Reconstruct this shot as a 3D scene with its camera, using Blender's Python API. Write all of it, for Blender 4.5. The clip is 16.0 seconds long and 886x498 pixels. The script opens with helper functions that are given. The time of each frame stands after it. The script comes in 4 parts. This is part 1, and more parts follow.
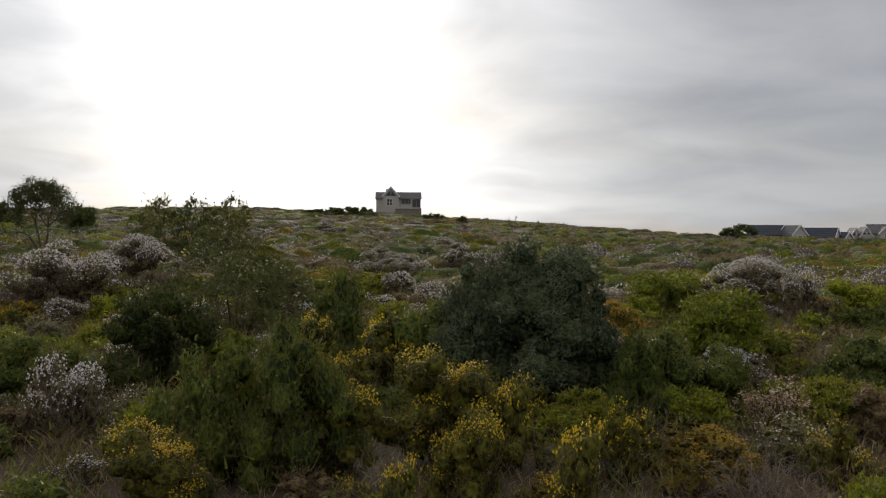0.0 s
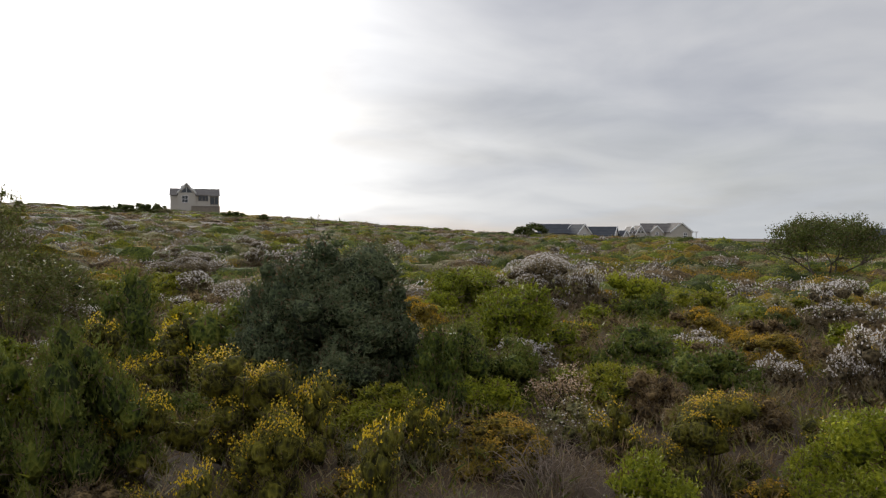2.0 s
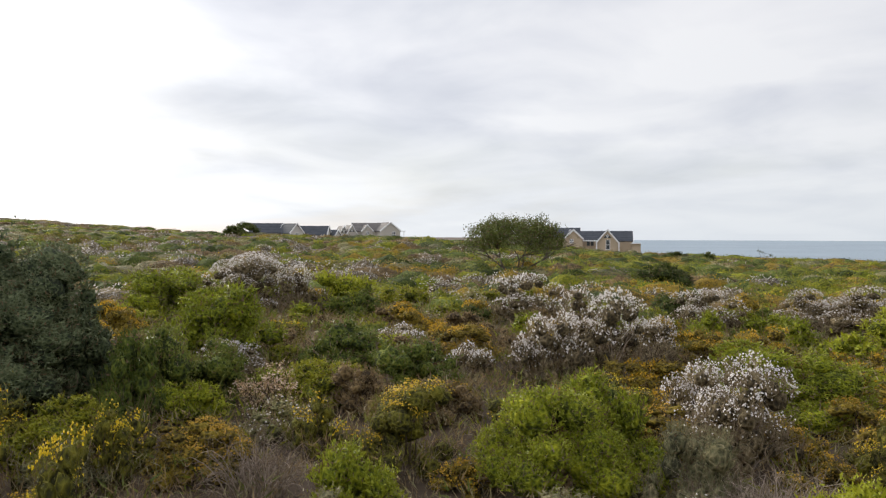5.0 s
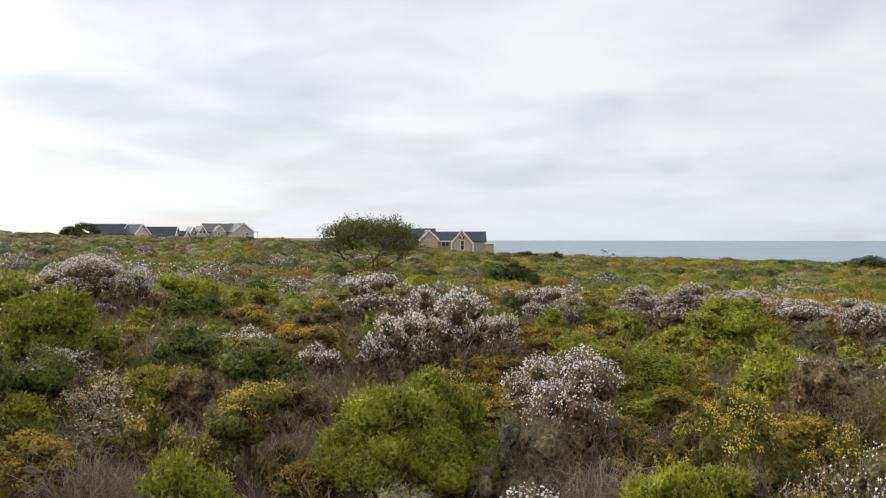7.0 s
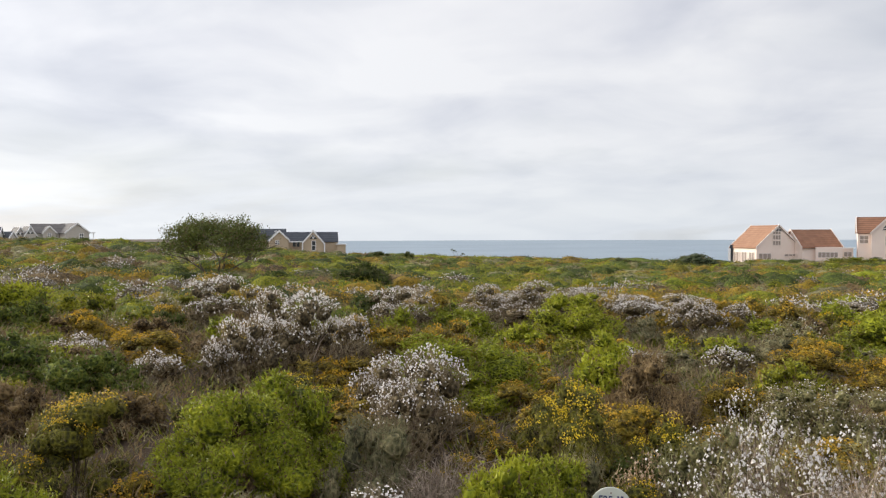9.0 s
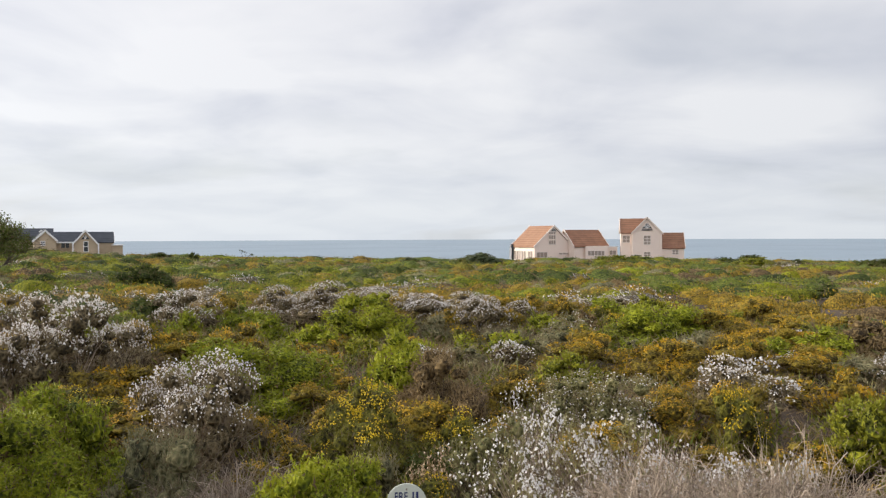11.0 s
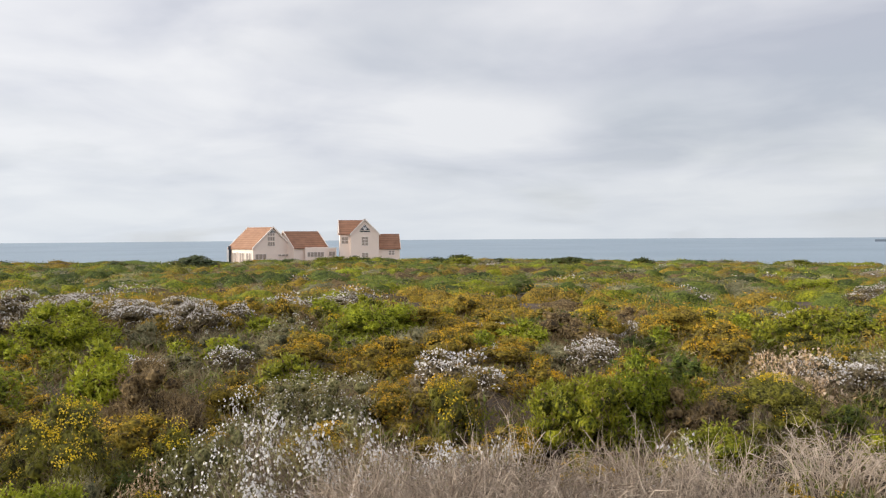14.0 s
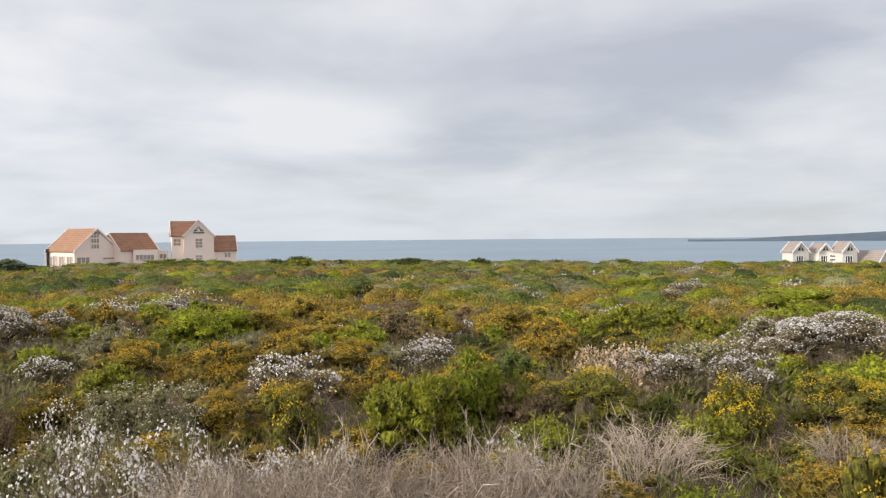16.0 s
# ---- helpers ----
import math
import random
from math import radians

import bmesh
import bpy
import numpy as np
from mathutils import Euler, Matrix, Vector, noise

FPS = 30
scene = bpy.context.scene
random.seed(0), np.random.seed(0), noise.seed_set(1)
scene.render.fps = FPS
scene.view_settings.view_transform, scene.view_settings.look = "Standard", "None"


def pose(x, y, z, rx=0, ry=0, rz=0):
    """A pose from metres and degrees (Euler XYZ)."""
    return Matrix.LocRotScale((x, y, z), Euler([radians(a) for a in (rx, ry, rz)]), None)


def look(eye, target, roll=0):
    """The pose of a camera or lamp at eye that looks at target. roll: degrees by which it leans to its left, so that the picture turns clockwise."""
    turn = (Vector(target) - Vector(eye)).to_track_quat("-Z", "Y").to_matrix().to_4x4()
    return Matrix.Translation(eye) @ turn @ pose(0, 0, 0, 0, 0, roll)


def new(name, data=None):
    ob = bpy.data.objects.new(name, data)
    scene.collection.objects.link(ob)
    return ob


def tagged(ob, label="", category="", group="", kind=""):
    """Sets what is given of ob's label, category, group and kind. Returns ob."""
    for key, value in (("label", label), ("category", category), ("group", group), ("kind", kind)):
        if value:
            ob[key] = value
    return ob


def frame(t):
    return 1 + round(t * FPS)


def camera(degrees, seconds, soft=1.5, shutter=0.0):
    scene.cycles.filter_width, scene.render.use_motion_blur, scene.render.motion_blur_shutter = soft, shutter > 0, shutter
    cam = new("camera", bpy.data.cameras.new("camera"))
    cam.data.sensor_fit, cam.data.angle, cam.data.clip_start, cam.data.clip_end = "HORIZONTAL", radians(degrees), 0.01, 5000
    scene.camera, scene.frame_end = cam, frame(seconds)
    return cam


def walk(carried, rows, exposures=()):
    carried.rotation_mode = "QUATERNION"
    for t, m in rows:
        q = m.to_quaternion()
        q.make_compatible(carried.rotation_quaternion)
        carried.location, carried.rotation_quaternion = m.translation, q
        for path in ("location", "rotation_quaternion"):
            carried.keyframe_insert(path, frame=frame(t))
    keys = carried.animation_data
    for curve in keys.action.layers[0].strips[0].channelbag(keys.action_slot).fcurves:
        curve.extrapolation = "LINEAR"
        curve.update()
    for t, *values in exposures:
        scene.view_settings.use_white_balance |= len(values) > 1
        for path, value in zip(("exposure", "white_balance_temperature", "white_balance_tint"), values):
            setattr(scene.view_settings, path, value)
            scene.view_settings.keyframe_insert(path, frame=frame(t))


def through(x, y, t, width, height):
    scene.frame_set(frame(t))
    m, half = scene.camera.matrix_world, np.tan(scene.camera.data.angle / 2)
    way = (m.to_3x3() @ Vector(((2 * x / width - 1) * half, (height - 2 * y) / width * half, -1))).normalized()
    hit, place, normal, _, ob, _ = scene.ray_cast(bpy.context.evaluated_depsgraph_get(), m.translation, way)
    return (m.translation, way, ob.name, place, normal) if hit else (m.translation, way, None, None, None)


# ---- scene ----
cam = camera(57.62, 16.0, soft=1.25)
# seconds, place in metres, heading (clockwise from north), tilt and roll in degrees
PATH = [
    (0.0, -0.156, 0.301, 3.131, 16.128, -0.984, 0.293),
    (0.5, -0.150, 0.290, 3.127, 19.831, -0.982, 0.283),
    (1.0, -0.146, 0.282, 3.123, 23.280, -1.003, 0.257),
    (1.5, -0.141, 0.273, 3.119, 26.602, -1.011, 0.261),
    (2.0, -0.137, 0.265, 3.113, 30.062, -1.024, 0.258),
    (2.5, -0.129, 0.255, 3.106, 33.759, -1.015, 0.222),
    (3.0, -0.115, 0.247, 3.102, 37.617, -1.009, 0.190),
    (3.5, -0.096, 0.243, 3.096, 41.381, -1.003, 0.159),
    (4.0, -0.076, 0.237, 3.089, 44.678, -1.015, 0.116),
    (4.2, -0.070, 0.226, 3.089, 45.910, -1.012, 0.110),
    (6.3, -0.022, -0.010, 3.096, 56.594, -0.981, 0.035),
    (6.5, -0.013, -0.026, 3.095, 57.645, -0.969, 0.017),
    (7.0, 0.010, -0.070, 3.090, 60.364, -0.950, -0.034),
    (7.5, 0.030, -0.108, 3.087, 63.181, -0.947, -0.083),
    (8.0, 0.044, -0.135, 3.086, 65.964, -0.955, -0.100),
    (8.2, 0.048, -0.140, 3.086, 67.060, -0.957, -0.120),
    (10.3, 0.077, -0.130, 3.094, 78.826, -0.968, -0.240),
    (10.5, 0.078, -0.122, 3.094, 80.702, -0.982, -0.240),
    (11.0, 0.080, -0.099, 3.094, 85.631, -1.005, -0.220),
    (11.5, 0.088, -0.087, 3.094, 90.067, -1.013, -0.225),
    (12.0, 0.098, -0.080, 3.091, 93.790, -1.033, -0.261),
    (12.5, 0.107, -0.076, 3.088, 97.027, -1.038, -0.313),
    (13.0, 0.115, -0.074, 3.084, 99.951, -1.024, -0.343),
    (13.5, 0.126, -0.080, 3.084, 102.709, -1.015, -0.375),
    (14.0, 0.136, -0.093, 3.087, 105.391, -1.005, -0.387),
    (14.5, 0.139, -0.107, 3.087, 108.125, -0.992, -0.410),
    (15.0, 0.135, -0.120, 3.088, 110.914, -0.995, -0.450),
    (15.5, 0.127, -0.143, 3.091, 113.775, -0.992, -0.479),
    (16.0, 0.116, -0.172, 3.093, 116.687, -1.005, -0.504),
]


def aimed(x, y, z, heading, tilt, roll):
    h, p = radians(heading), radians(tilt)
    way = Vector((math.sin(h) * math.cos(p), math.cos(h) * math.cos(p), math.sin(p)))
    return look((x, y, z), Vector((x, y, z)) + way, roll)


walk(cam, [(row[0], aimed(*row[1:])) for row in PATH],
     exposures=[(0, -1.05), (1.5, -0.80), (3.5, -0.25), (6.5, 0.0), (16, 0.0)])

# ---- world, sun ----
SUN_HEADING, SUN_HEIGHT = 7.0, 11.0


def shader(tree, kind, **sockets):
    node = tree.nodes.new(kind)
    for key, value in sockets.items():
        node.inputs[key.replace("_", " ")].default_value = value
    return node


def maths(tree, operation, a, b=None, c=None):
    node = tree.nodes.new("ShaderNodeMath")
    node.operation = operation
    for n, value in enumerate((a, b, c)):
        if value is None:
            continue
        if isinstance(value, (int, float)):
            node.inputs[n].default_value = value
        else:
            tree.links.new(value, node.inputs[n])
    return node.outputs[0]


def ramp(tree, value, stops):
    node = tree.nodes.new("ShaderNodeValToRGB")
    band = node.color_ramp
    while len(band.elements) < len(stops):
        band.elements.new(0.5)
    for element, (place, colour) in zip(band.elements, stops):
        element.position, element.color = place, (*colour, 1)
    tree.links.new(value, node.inputs[0])
    return node.outputs[0]


def mixed(tree, factor, a, b, blend="MIX"):
    node = tree.nodes.new("ShaderNodeMix")
    node.data_type, node.blend_type = "RGBA", blend
    for socket, value in ((node.inputs[0], factor), (node.inputs[6], a), (node.inputs[7], b)):
        if isinstance(value, (int, float)):
            socket.default_value = value
        elif isinstance(value, tuple):
            socket.default_value = (*value, 1)
        else:
            tree.links.new(value, socket)
    return node.outputs[2]


STRETCHES = (
    (-2, 9, 16, 12, 0.10), (33, 12, 13, 3.5, -0.06), (45, 7.5, 9, 2.0, -0.03), (51, 10.8, 6, 1.6, -0.10), (58, 8.4, 6, 0.9, 0.09),
    (62, 6.8, 6, 0.9, -0.07), (40, 2.8, 16, 0.9, 0.10), (72, 6.0, 10, 1.5, 0.05), (70, 14.0, 14, 3.0, 0.03), (82, 6.6, 6, 1.1, 0.08),
    (97, 13.5, 9, 3.0, 0.08), (109, 8.4, 8, 1.5, 0.11), (117, 5.5, 8, 2.0, -0.05), (106, 3.4, 7, 0.9, -0.06), (131, 11.5, 15, 4.0, -0.14), (142, 5.5, 7, 1.6, 0.08))


def make_world():
    world = bpy.data.worlds.new("world")
    scene.world = world
    world.use_nodes = True
    tree = world.node_tree
    tree.nodes.clear()
    link = tree.links.new
    sky = tree.nodes.new("ShaderNodeTexSky")
    sky.sky_type, sky.sun_disc = "NISHITA", False
    sky.sun_elevation, sky.sun_rotation = radians(SUN_HEIGHT), radians(SUN_HEADING)
    clear = mixed(tree, 1.0, sky.outputs[0], (0.12, 0.12, 0.12), "MULTIPLY")
    place = tree.nodes.new("ShaderNodeTexCoord").outputs["Generated"]
    part = tree.nodes.new("ShaderNodeSeparateXYZ")
    link(place, part.inputs[0])
    height = maths(tree, "MAXIMUM", part.outputs[2], 0.0)
    # a flat deck of cloud seen in perspective
    over = maths(tree, "ADD", height, 0.16)
    deck = tree.nodes.new("ShaderNodeCombineXYZ")
    link(maths(tree, "DIVIDE", part.outputs[0], over), deck.inputs[0])
    link(maths(tree, "DIVIDE", part.outputs[1], over), deck.inputs[1])
    turn = tree.nodes.new("ShaderNodeMapping")
    turn.inputs["Rotation"].default_value = (0, 0, radians(-25))
    turn.inputs["Scale"].default_value = (1.0, 1.0, 1.0)
    link(deck.outputs[0], turn.inputs[0])
    big = shader(tree, "ShaderNodeTexNoise", Scale=0.55, Detail=5.0, Roughness=0.5, Distortion=0.5)
    fine = shader(tree, "ShaderNodeTexNoise", Scale=1.5, Detail=5.0, Roughness=0.5, Distortion=0.4)
    link(turn.outputs[0], big.inputs["Vector"])
    link(turn.outputs[0], fine.inputs["Vector"])
    body = maths(tree, "ADD", maths(tree, "MULTIPLY", big.outputs[0], 0.5), maths(tree, "MULTIPLY", fine.outputs[0], 0.5))
    # thick and thin stretches of the deck: heading, height, half width, half height in degrees, brightness
    heading = maths(tree, "MULTIPLY", maths(tree, "ARCTAN2", part.outputs[0], part.outputs[1]), 57.2958)
    rise = maths(tree, "MULTIPLY", maths(tree, "ARCSINE", part.outputs[2]), 57.2958)
    heading = maths(tree, "ADD", heading, maths(tree, "MULTIPLY_ADD", fine.outputs[0], 16.0, -8.0))
    rise = maths(tree, "ADD", rise, maths(tree, "MULTIPLY_ADD", big.outputs[0], 8.0, -4.0))
    for at, up, wide, tall, gain in STRETCHES:
        u = maths(tree, "MULTIPLY", maths(tree, "ADD", heading, -at), 1 / wide)
        v = maths(tree, "MULTIPLY", maths(tree, "ADD", rise, -up), 1 / tall)
        away = maths(tree, "ADD", maths(tree, "MULTIPLY", u, u), maths(tree, "MULTIPLY", v, v))
        body = maths(tree, "MULTIPLY_ADD", maths(tree, "EXPONENT", maths(tree, "MULTIPLY", away, -1.0)), gain, body)
    cloud = ramp(tree, body, [(0.34, (0.54, 0.565, 0.66)), (0.46, (0.70, 0.715, 0.785)), (0.62, (0.89, 0.89, 0.92))])
    # a paler veil towards the horizon
    veil = ramp(tree, height, [(0.0, (1, 1, 1)), (0.11, (0.35, 0.35, 0.35)), (0.3, (0, 0, 0))])
    cloud = mixed(tree, maths(tree, "MULTIPLY", veil, 0.75), cloud, (0.745, 0.80, 0.855))
    # the sun behind the thin cloud
    h, p = radians(SUN_HEADING), radians(SUN_HEIGHT)
    near = tree.nodes.new("ShaderNodeVectorMath")
    near.operation = "DOT_PRODUCT"
    near.inputs[1].default_value = (math.sin(h) * math.cos(p), math.cos(h) * math.cos(p), math.sin(p))
    link(place, near.inputs[0])
    close = maths(tree, "MAXIMUM", near.outputs["Value"], 0.0)
    thin = maths(tree, "MULTIPLY_ADD", body, 2.2, -0.2)
    glow = maths(tree, "ADD", maths(tree, "MULTIPLY", maths(tree, "POWER", close, 28.0), 2.2), maths(tree, "MULTIPLY", maths(tree, "POWER", close, 5.0), 0.31))
    glow = maths(tree, "MULTIPLY", glow, thin)
    lit = tree.nodes.new("ShaderNodeCombineXYZ")
    for n, k in enumerate((1.0, 0.99, 0.965)):
        link(maths(tree, "MULTIPLY", glow, k), lit.inputs[n])
    # an overcast sky is brightest overhead
    above = maths(tree, "MAXIMUM", maths(tree, "ADD", height, -0.28), 0.0)
    lean = maths(tree, "MULTIPLY_ADD", near.outputs["Value"], 0.10, 0.99)
    lean = maths(tree, "MULTIPLY_ADD", above, 0.65, lean)
    # and added brightness out of view, away from the sea, lights the house walls
    inland = tree.nodes.new("ShaderNodeVectorMath")
    inland.operation = "DOT_PRODUCT"
    inland.inputs[1].default_value = (-0.97, 0.10, 0.20)
    link(place, inland.inputs[0])
    lean = maths(tree, "MULTIPLY_ADD", maths(tree, "MAXIMUM", inland.outputs["Value"], 0.0), 0.40, lean)
    shade = tree.nodes.new("ShaderNodeCombineXYZ")
    for n in range(3):
        link(lean, shade.inputs[n])
    cloud = mixed(tree, 1.0, cloud, shade.outputs[0], "MULTIPLY")
    bright = mixed(tree, 1.0, cloud, lit.outputs[0], "ADD")
    cover = ramp(tree, big.outputs[0], [(0.33, (0.80, 0.80, 0.80)), (0.5, (0.96, 0.96, 0.96))])
    whole = mixed(tree, cover, clear, bright)
    back = shader(tree, "ShaderNodeBackground", Strength=1.0)
    link(whole, back.inputs[0])
    link(back.outputs[0], tree.nodes.new("ShaderNodeOutputWorld").inputs[0])


make_world()
sun = new("sun", bpy.data.lights.new("sun", "SUN"))
sun.data.energy, sun.data.angle, sun.data.color = 4.2, radians(12), (1.0, 0.93, 0.82)
_h, _p = radians(SUN_HEADING), radians(SUN_HEIGHT + 6)
sun.matrix_world = look((60 * math.sin(_h), 60 * math.cos(_h), 40),
                        (60 * math.sin(_h) - math.sin(_h) * math.cos(_p), 60 * math.cos(_h) - math.cos(_h) * math.cos(_p), 40 - math.sin(_p)))


# ---- materials ----
def material(name):
    m = bpy.data.materials.new(name)
    m.use_nodes = True
    return m, m.node_tree, m.node_tree.nodes["Principled BSDF"]


def leaf_material(name, low, high, through=0.22, rough=0.55, spread=0.5, dead=0.0):
    """Leaves: each leaf and each plant a little different, and thin enough to let light through."""
    m, tree, bsdf = material(name)
    island = tree.nodes.new("ShaderNodeNewGeometry").outputs["Random Per Island"]
    plant = tree.nodes.new("ShaderNodeObjectInfo").outputs["Random"]
    noise_node = shader(tree, "ShaderNodeTexNoise", Scale=2.2, Detail=2.0)
    tree.links.new(tree.nodes.new("ShaderNodeTexCoord").outputs["Object"], noise_node.inputs["Vector"])
    mix = maths(tree, "ADD", maths(tree, "MULTIPLY", island, 0.5), maths(tree, "MULTIPLY", noise_node.outputs[0], 0.5))
    mix = maths(tree, "ADD", mix, maths(tree, "MULTIPLY_ADD", plant, spread, -spread / 2))
    colour = ramp(tree, mix, [(0.15, low), (0.85, high)])
    if dead:
        # some leaves have turned
        turned = maths(tree, "LESS_THAN", maths(tree, "FRACT", maths(tree, "MULTIPLY", island, 37.0)), dead)
        colour = mixed(tree, turned, colour, (0.17, 0.115, 0.06))
    tree.links.new(colour, bsdf.inputs["Base Color"])
    bsdf.inputs["Roughness"].default_value = rough
    bsdf.inputs["Specular IOR Level"].default_value = 0.25
    sheer = tree.nodes.new("ShaderNodeBsdfTranslucent")
    tree.links.new(colour, sheer.inputs[0])
    both = tree.nodes.new("ShaderNodeMixShader")
    both.inputs[0].default_value = through
    tree.links.new(bsdf.outputs[0], both.inputs[1])
    tree.links.new(sheer.outputs[0], both.inputs[2])
    tree.links.new(both.outputs[0], tree.nodes["Material Output"].inputs[0])
    return m


def rough_material(name, low, high, scale=3.0, rough=0.9, bump=0.3, fine=40.0):
    """Earth, bark, plaster and slate: two scales of mottling and a fine relief."""
    m, tree, bsdf = material(name)
    where = tree.nodes.new("ShaderNodeTexCoord").outputs["Object"]
    coarse = shader(tree, "ShaderNodeTexNoise", Scale=scale, Detail=5.0, Roughness=0.6)
    grain = shader(tree, "ShaderNodeTexNoise", Scale=fine, Detail=3.0)
    tree.links.new(where, coarse.inputs["Vector"])
    tree.links.new(where, grain.inputs["Vector"])
    mix = maths(tree, "ADD", maths(tree, "MULTIPLY", coarse.outputs[0], 0.65), maths(tree, "MULTIPLY", grain.outputs[0], 0.35))
    tree.links.new(ramp(tree, mix, [(0.3, low), (0.7, high)]), bsdf.inputs["Base Color"])
    bsdf.inputs["Roughness"].default_value = rough
    relief = shader(tree, "ShaderNodeBump", Strength=bump, Distance=0.02)
    tree.links.new(mix, relief.inputs["Height"])
    tree.links.new(relief.outputs[0], bsdf.inputs["Normal"])
    return m


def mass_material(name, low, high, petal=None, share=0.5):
    """The close-grown outside of a shrub: leaves, gaps painted dark for twigs and shade, and blossom."""
    m, tree, bsdf = material(name)
    where = tree.nodes.new("ShaderNodeTexCoord").outputs["Object"]
    island = tree.nodes.new("ShaderNodeNewGeometry").outputs["Random Per Island"]
    sprays = shader(tree, "ShaderNodeTexNoise", Scale=7.0, Detail=5.0, Roughness=0.7)
    leaves = shader(tree, "ShaderNodeTexVoronoi", Scale=17.0)
    heads = shader(tree, "ShaderNodeTexNoise", Scale=11.0, Detail=4.0, Roughness=0.75)
    for node in (sprays, leaves, heads):
        tree.links.new(where, node.inputs["Vector"])
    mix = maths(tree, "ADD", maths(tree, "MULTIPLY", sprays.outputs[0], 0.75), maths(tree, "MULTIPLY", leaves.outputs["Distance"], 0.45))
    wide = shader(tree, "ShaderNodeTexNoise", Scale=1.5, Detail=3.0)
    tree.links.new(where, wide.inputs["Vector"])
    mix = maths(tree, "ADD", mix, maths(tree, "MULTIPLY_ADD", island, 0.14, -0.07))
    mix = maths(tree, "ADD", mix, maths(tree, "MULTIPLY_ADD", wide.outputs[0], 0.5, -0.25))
    # darkened leaf colour: paints the shade, with the twigs, into the gaps
    twig_shade = tuple(0.35 * a + 0.012 for a in low)
    colour = ramp(tree, mix, [(0.47, twig_shade), (0.59, low), (0.86, high)])
    if petal:
        bloom = ramp(tree, heads.outputs[0], [(0.60 - 0.16 * share, (0, 0, 0)), (0.68 - 0.16 * share, (1, 1, 1))])
        colour = mixed(tree, bloom, colour, petal)
    tree.links.new(colour, bsdf.inputs["Base Color"])
    bsdf.inputs["Roughness"].default_value = 0.9
    bsdf.inputs["Specular IOR Level"].default_value = 0.1
    relief = shader(tree, "ShaderNodeBump", Strength=1.0, Distance=0.12)
    tree.links.new(mix, relief.inputs["Height"])
    tree.links.new(relief.outputs[0], bsdf.inputs["Normal"])
    return m


LEAF_COLOURS = {

    "lime": ("lime_leaf", (0.155, 0.185, 0.016), (0.40, 0.41, 0.03)),
    "green": ("green_leaf", (0.135, 0.150, 0.015), (0.34, 0.325, 0.026)),
    "leafy": ("mid_green_leaf", (0.082, 0.112, 0.022), (0.21, 0.225, 0.04)),
    "olive": ("grey_green_leaf", (0.066, 0.087, 0.041), (0.181, 0.203, 0.101), 0.2, 0.6),
    "tall": ("dark_green_leaf", (0.066, 0.083, 0.020), (0.190, 0.195, 0.047)),
    "dark": ("deep_green_leaf", (0.049, 0.068, 0.016), (0.140, 0.158, 0.034)),
    "yellow": ("olive_leaf", (0.105, 0.10, 0.02), (0.26, 0.235, 0.035)),
    "ochre": ("ochre_leaf", (0.150, 0.113, 0.022), (0.365, 0.262, 0.036)),
    "white": ("grey_brown_leaf", (0.11, 0.085, 0.047), (0.285, 0.225, 0.13)),
    "brown": ("brown_leaf", (0.129, 0.088, 0.042), (0.321, 0.225, 0.105)),
    "grey": ("ash_green_leaf", (0.149, 0.144, 0.073), (0.356, 0.306, 0.162)),
    "beige": ("straw_leaf", (0.235, 0.165, 0.081), (0.617, 0.429, 0.238)),
    "sparse": ("pale_green_leaf", (0.165, 0.160, 0.068), (0.393, 0.346, 0.160)),
}
LEAF = {kind: leaf_material(*look, dead=0.1) for kind, look in LEAF_COLOURS.items()}
BLOOM = {"yellow": ((0.40, 0.26, 0.015), 0.2), "ochre": ((0.42, 0.25, 0.03), 0.5), "white": ((0.62, 0.59, 0.56), 0.35), "sparse": ((0.44, 0.42, 0.38), 0.1)}
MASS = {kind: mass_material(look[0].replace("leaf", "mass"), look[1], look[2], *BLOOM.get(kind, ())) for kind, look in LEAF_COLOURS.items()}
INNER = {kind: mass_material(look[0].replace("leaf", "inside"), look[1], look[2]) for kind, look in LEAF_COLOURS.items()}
PETAL = {
    "yellow": leaf_material("yellow_petal", (0.50, 0.32, 0.008), (0.78, 0.57, 0.02), 0.25),
    "ochre": leaf_material("orange_petal", (0.42, 0.24, 0.016), (0.66, 0.41, 0.026), 0.25),
    "white": leaf_material("white_petal", (0.53, 0.49, 0.46), (0.80, 0.765, 0.735), 0.25),
    "beige": leaf_material("straw_petal", (0.42, 0.30, 0.20), (0.66, 0.52, 0.38), 0.25),
    "tall": leaf_material("pale_yellow_petal", (0.40, 0.36, 0.02), (0.62, 0.56, 0.06), 0.25),
}
TWIG = leaf_material("grey_twig", (0.20, 0.15, 0.11), (0.60, 0.49, 0.385), 0.0, 0.85)
SPENT = leaf_material("spent_twig", (0.055, 0.038, 0.024), (0.25, 0.185, 0.125), 0.1, 0.85)
STEM = leaf_material("brown_stem", (0.05, 0.036, 0.022), (0.14, 0.105, 0.068), 0.0, 0.85)
CORE = rough_material("litter", (0.018, 0.015, 0.008), (0.055, 0.048, 0.022), 6, 0.95, 0.8)
BARK = rough_material("bark", (0.05, 0.04, 0.03), (0.15, 0.12, 0.09), 5, 0.9, 0.6)
SOIL = rough_material("soil", (0.045, 0.03, 0.018), (0.11, 0.07, 0.04), 0.35, 0.95, 0.8, 9.0)

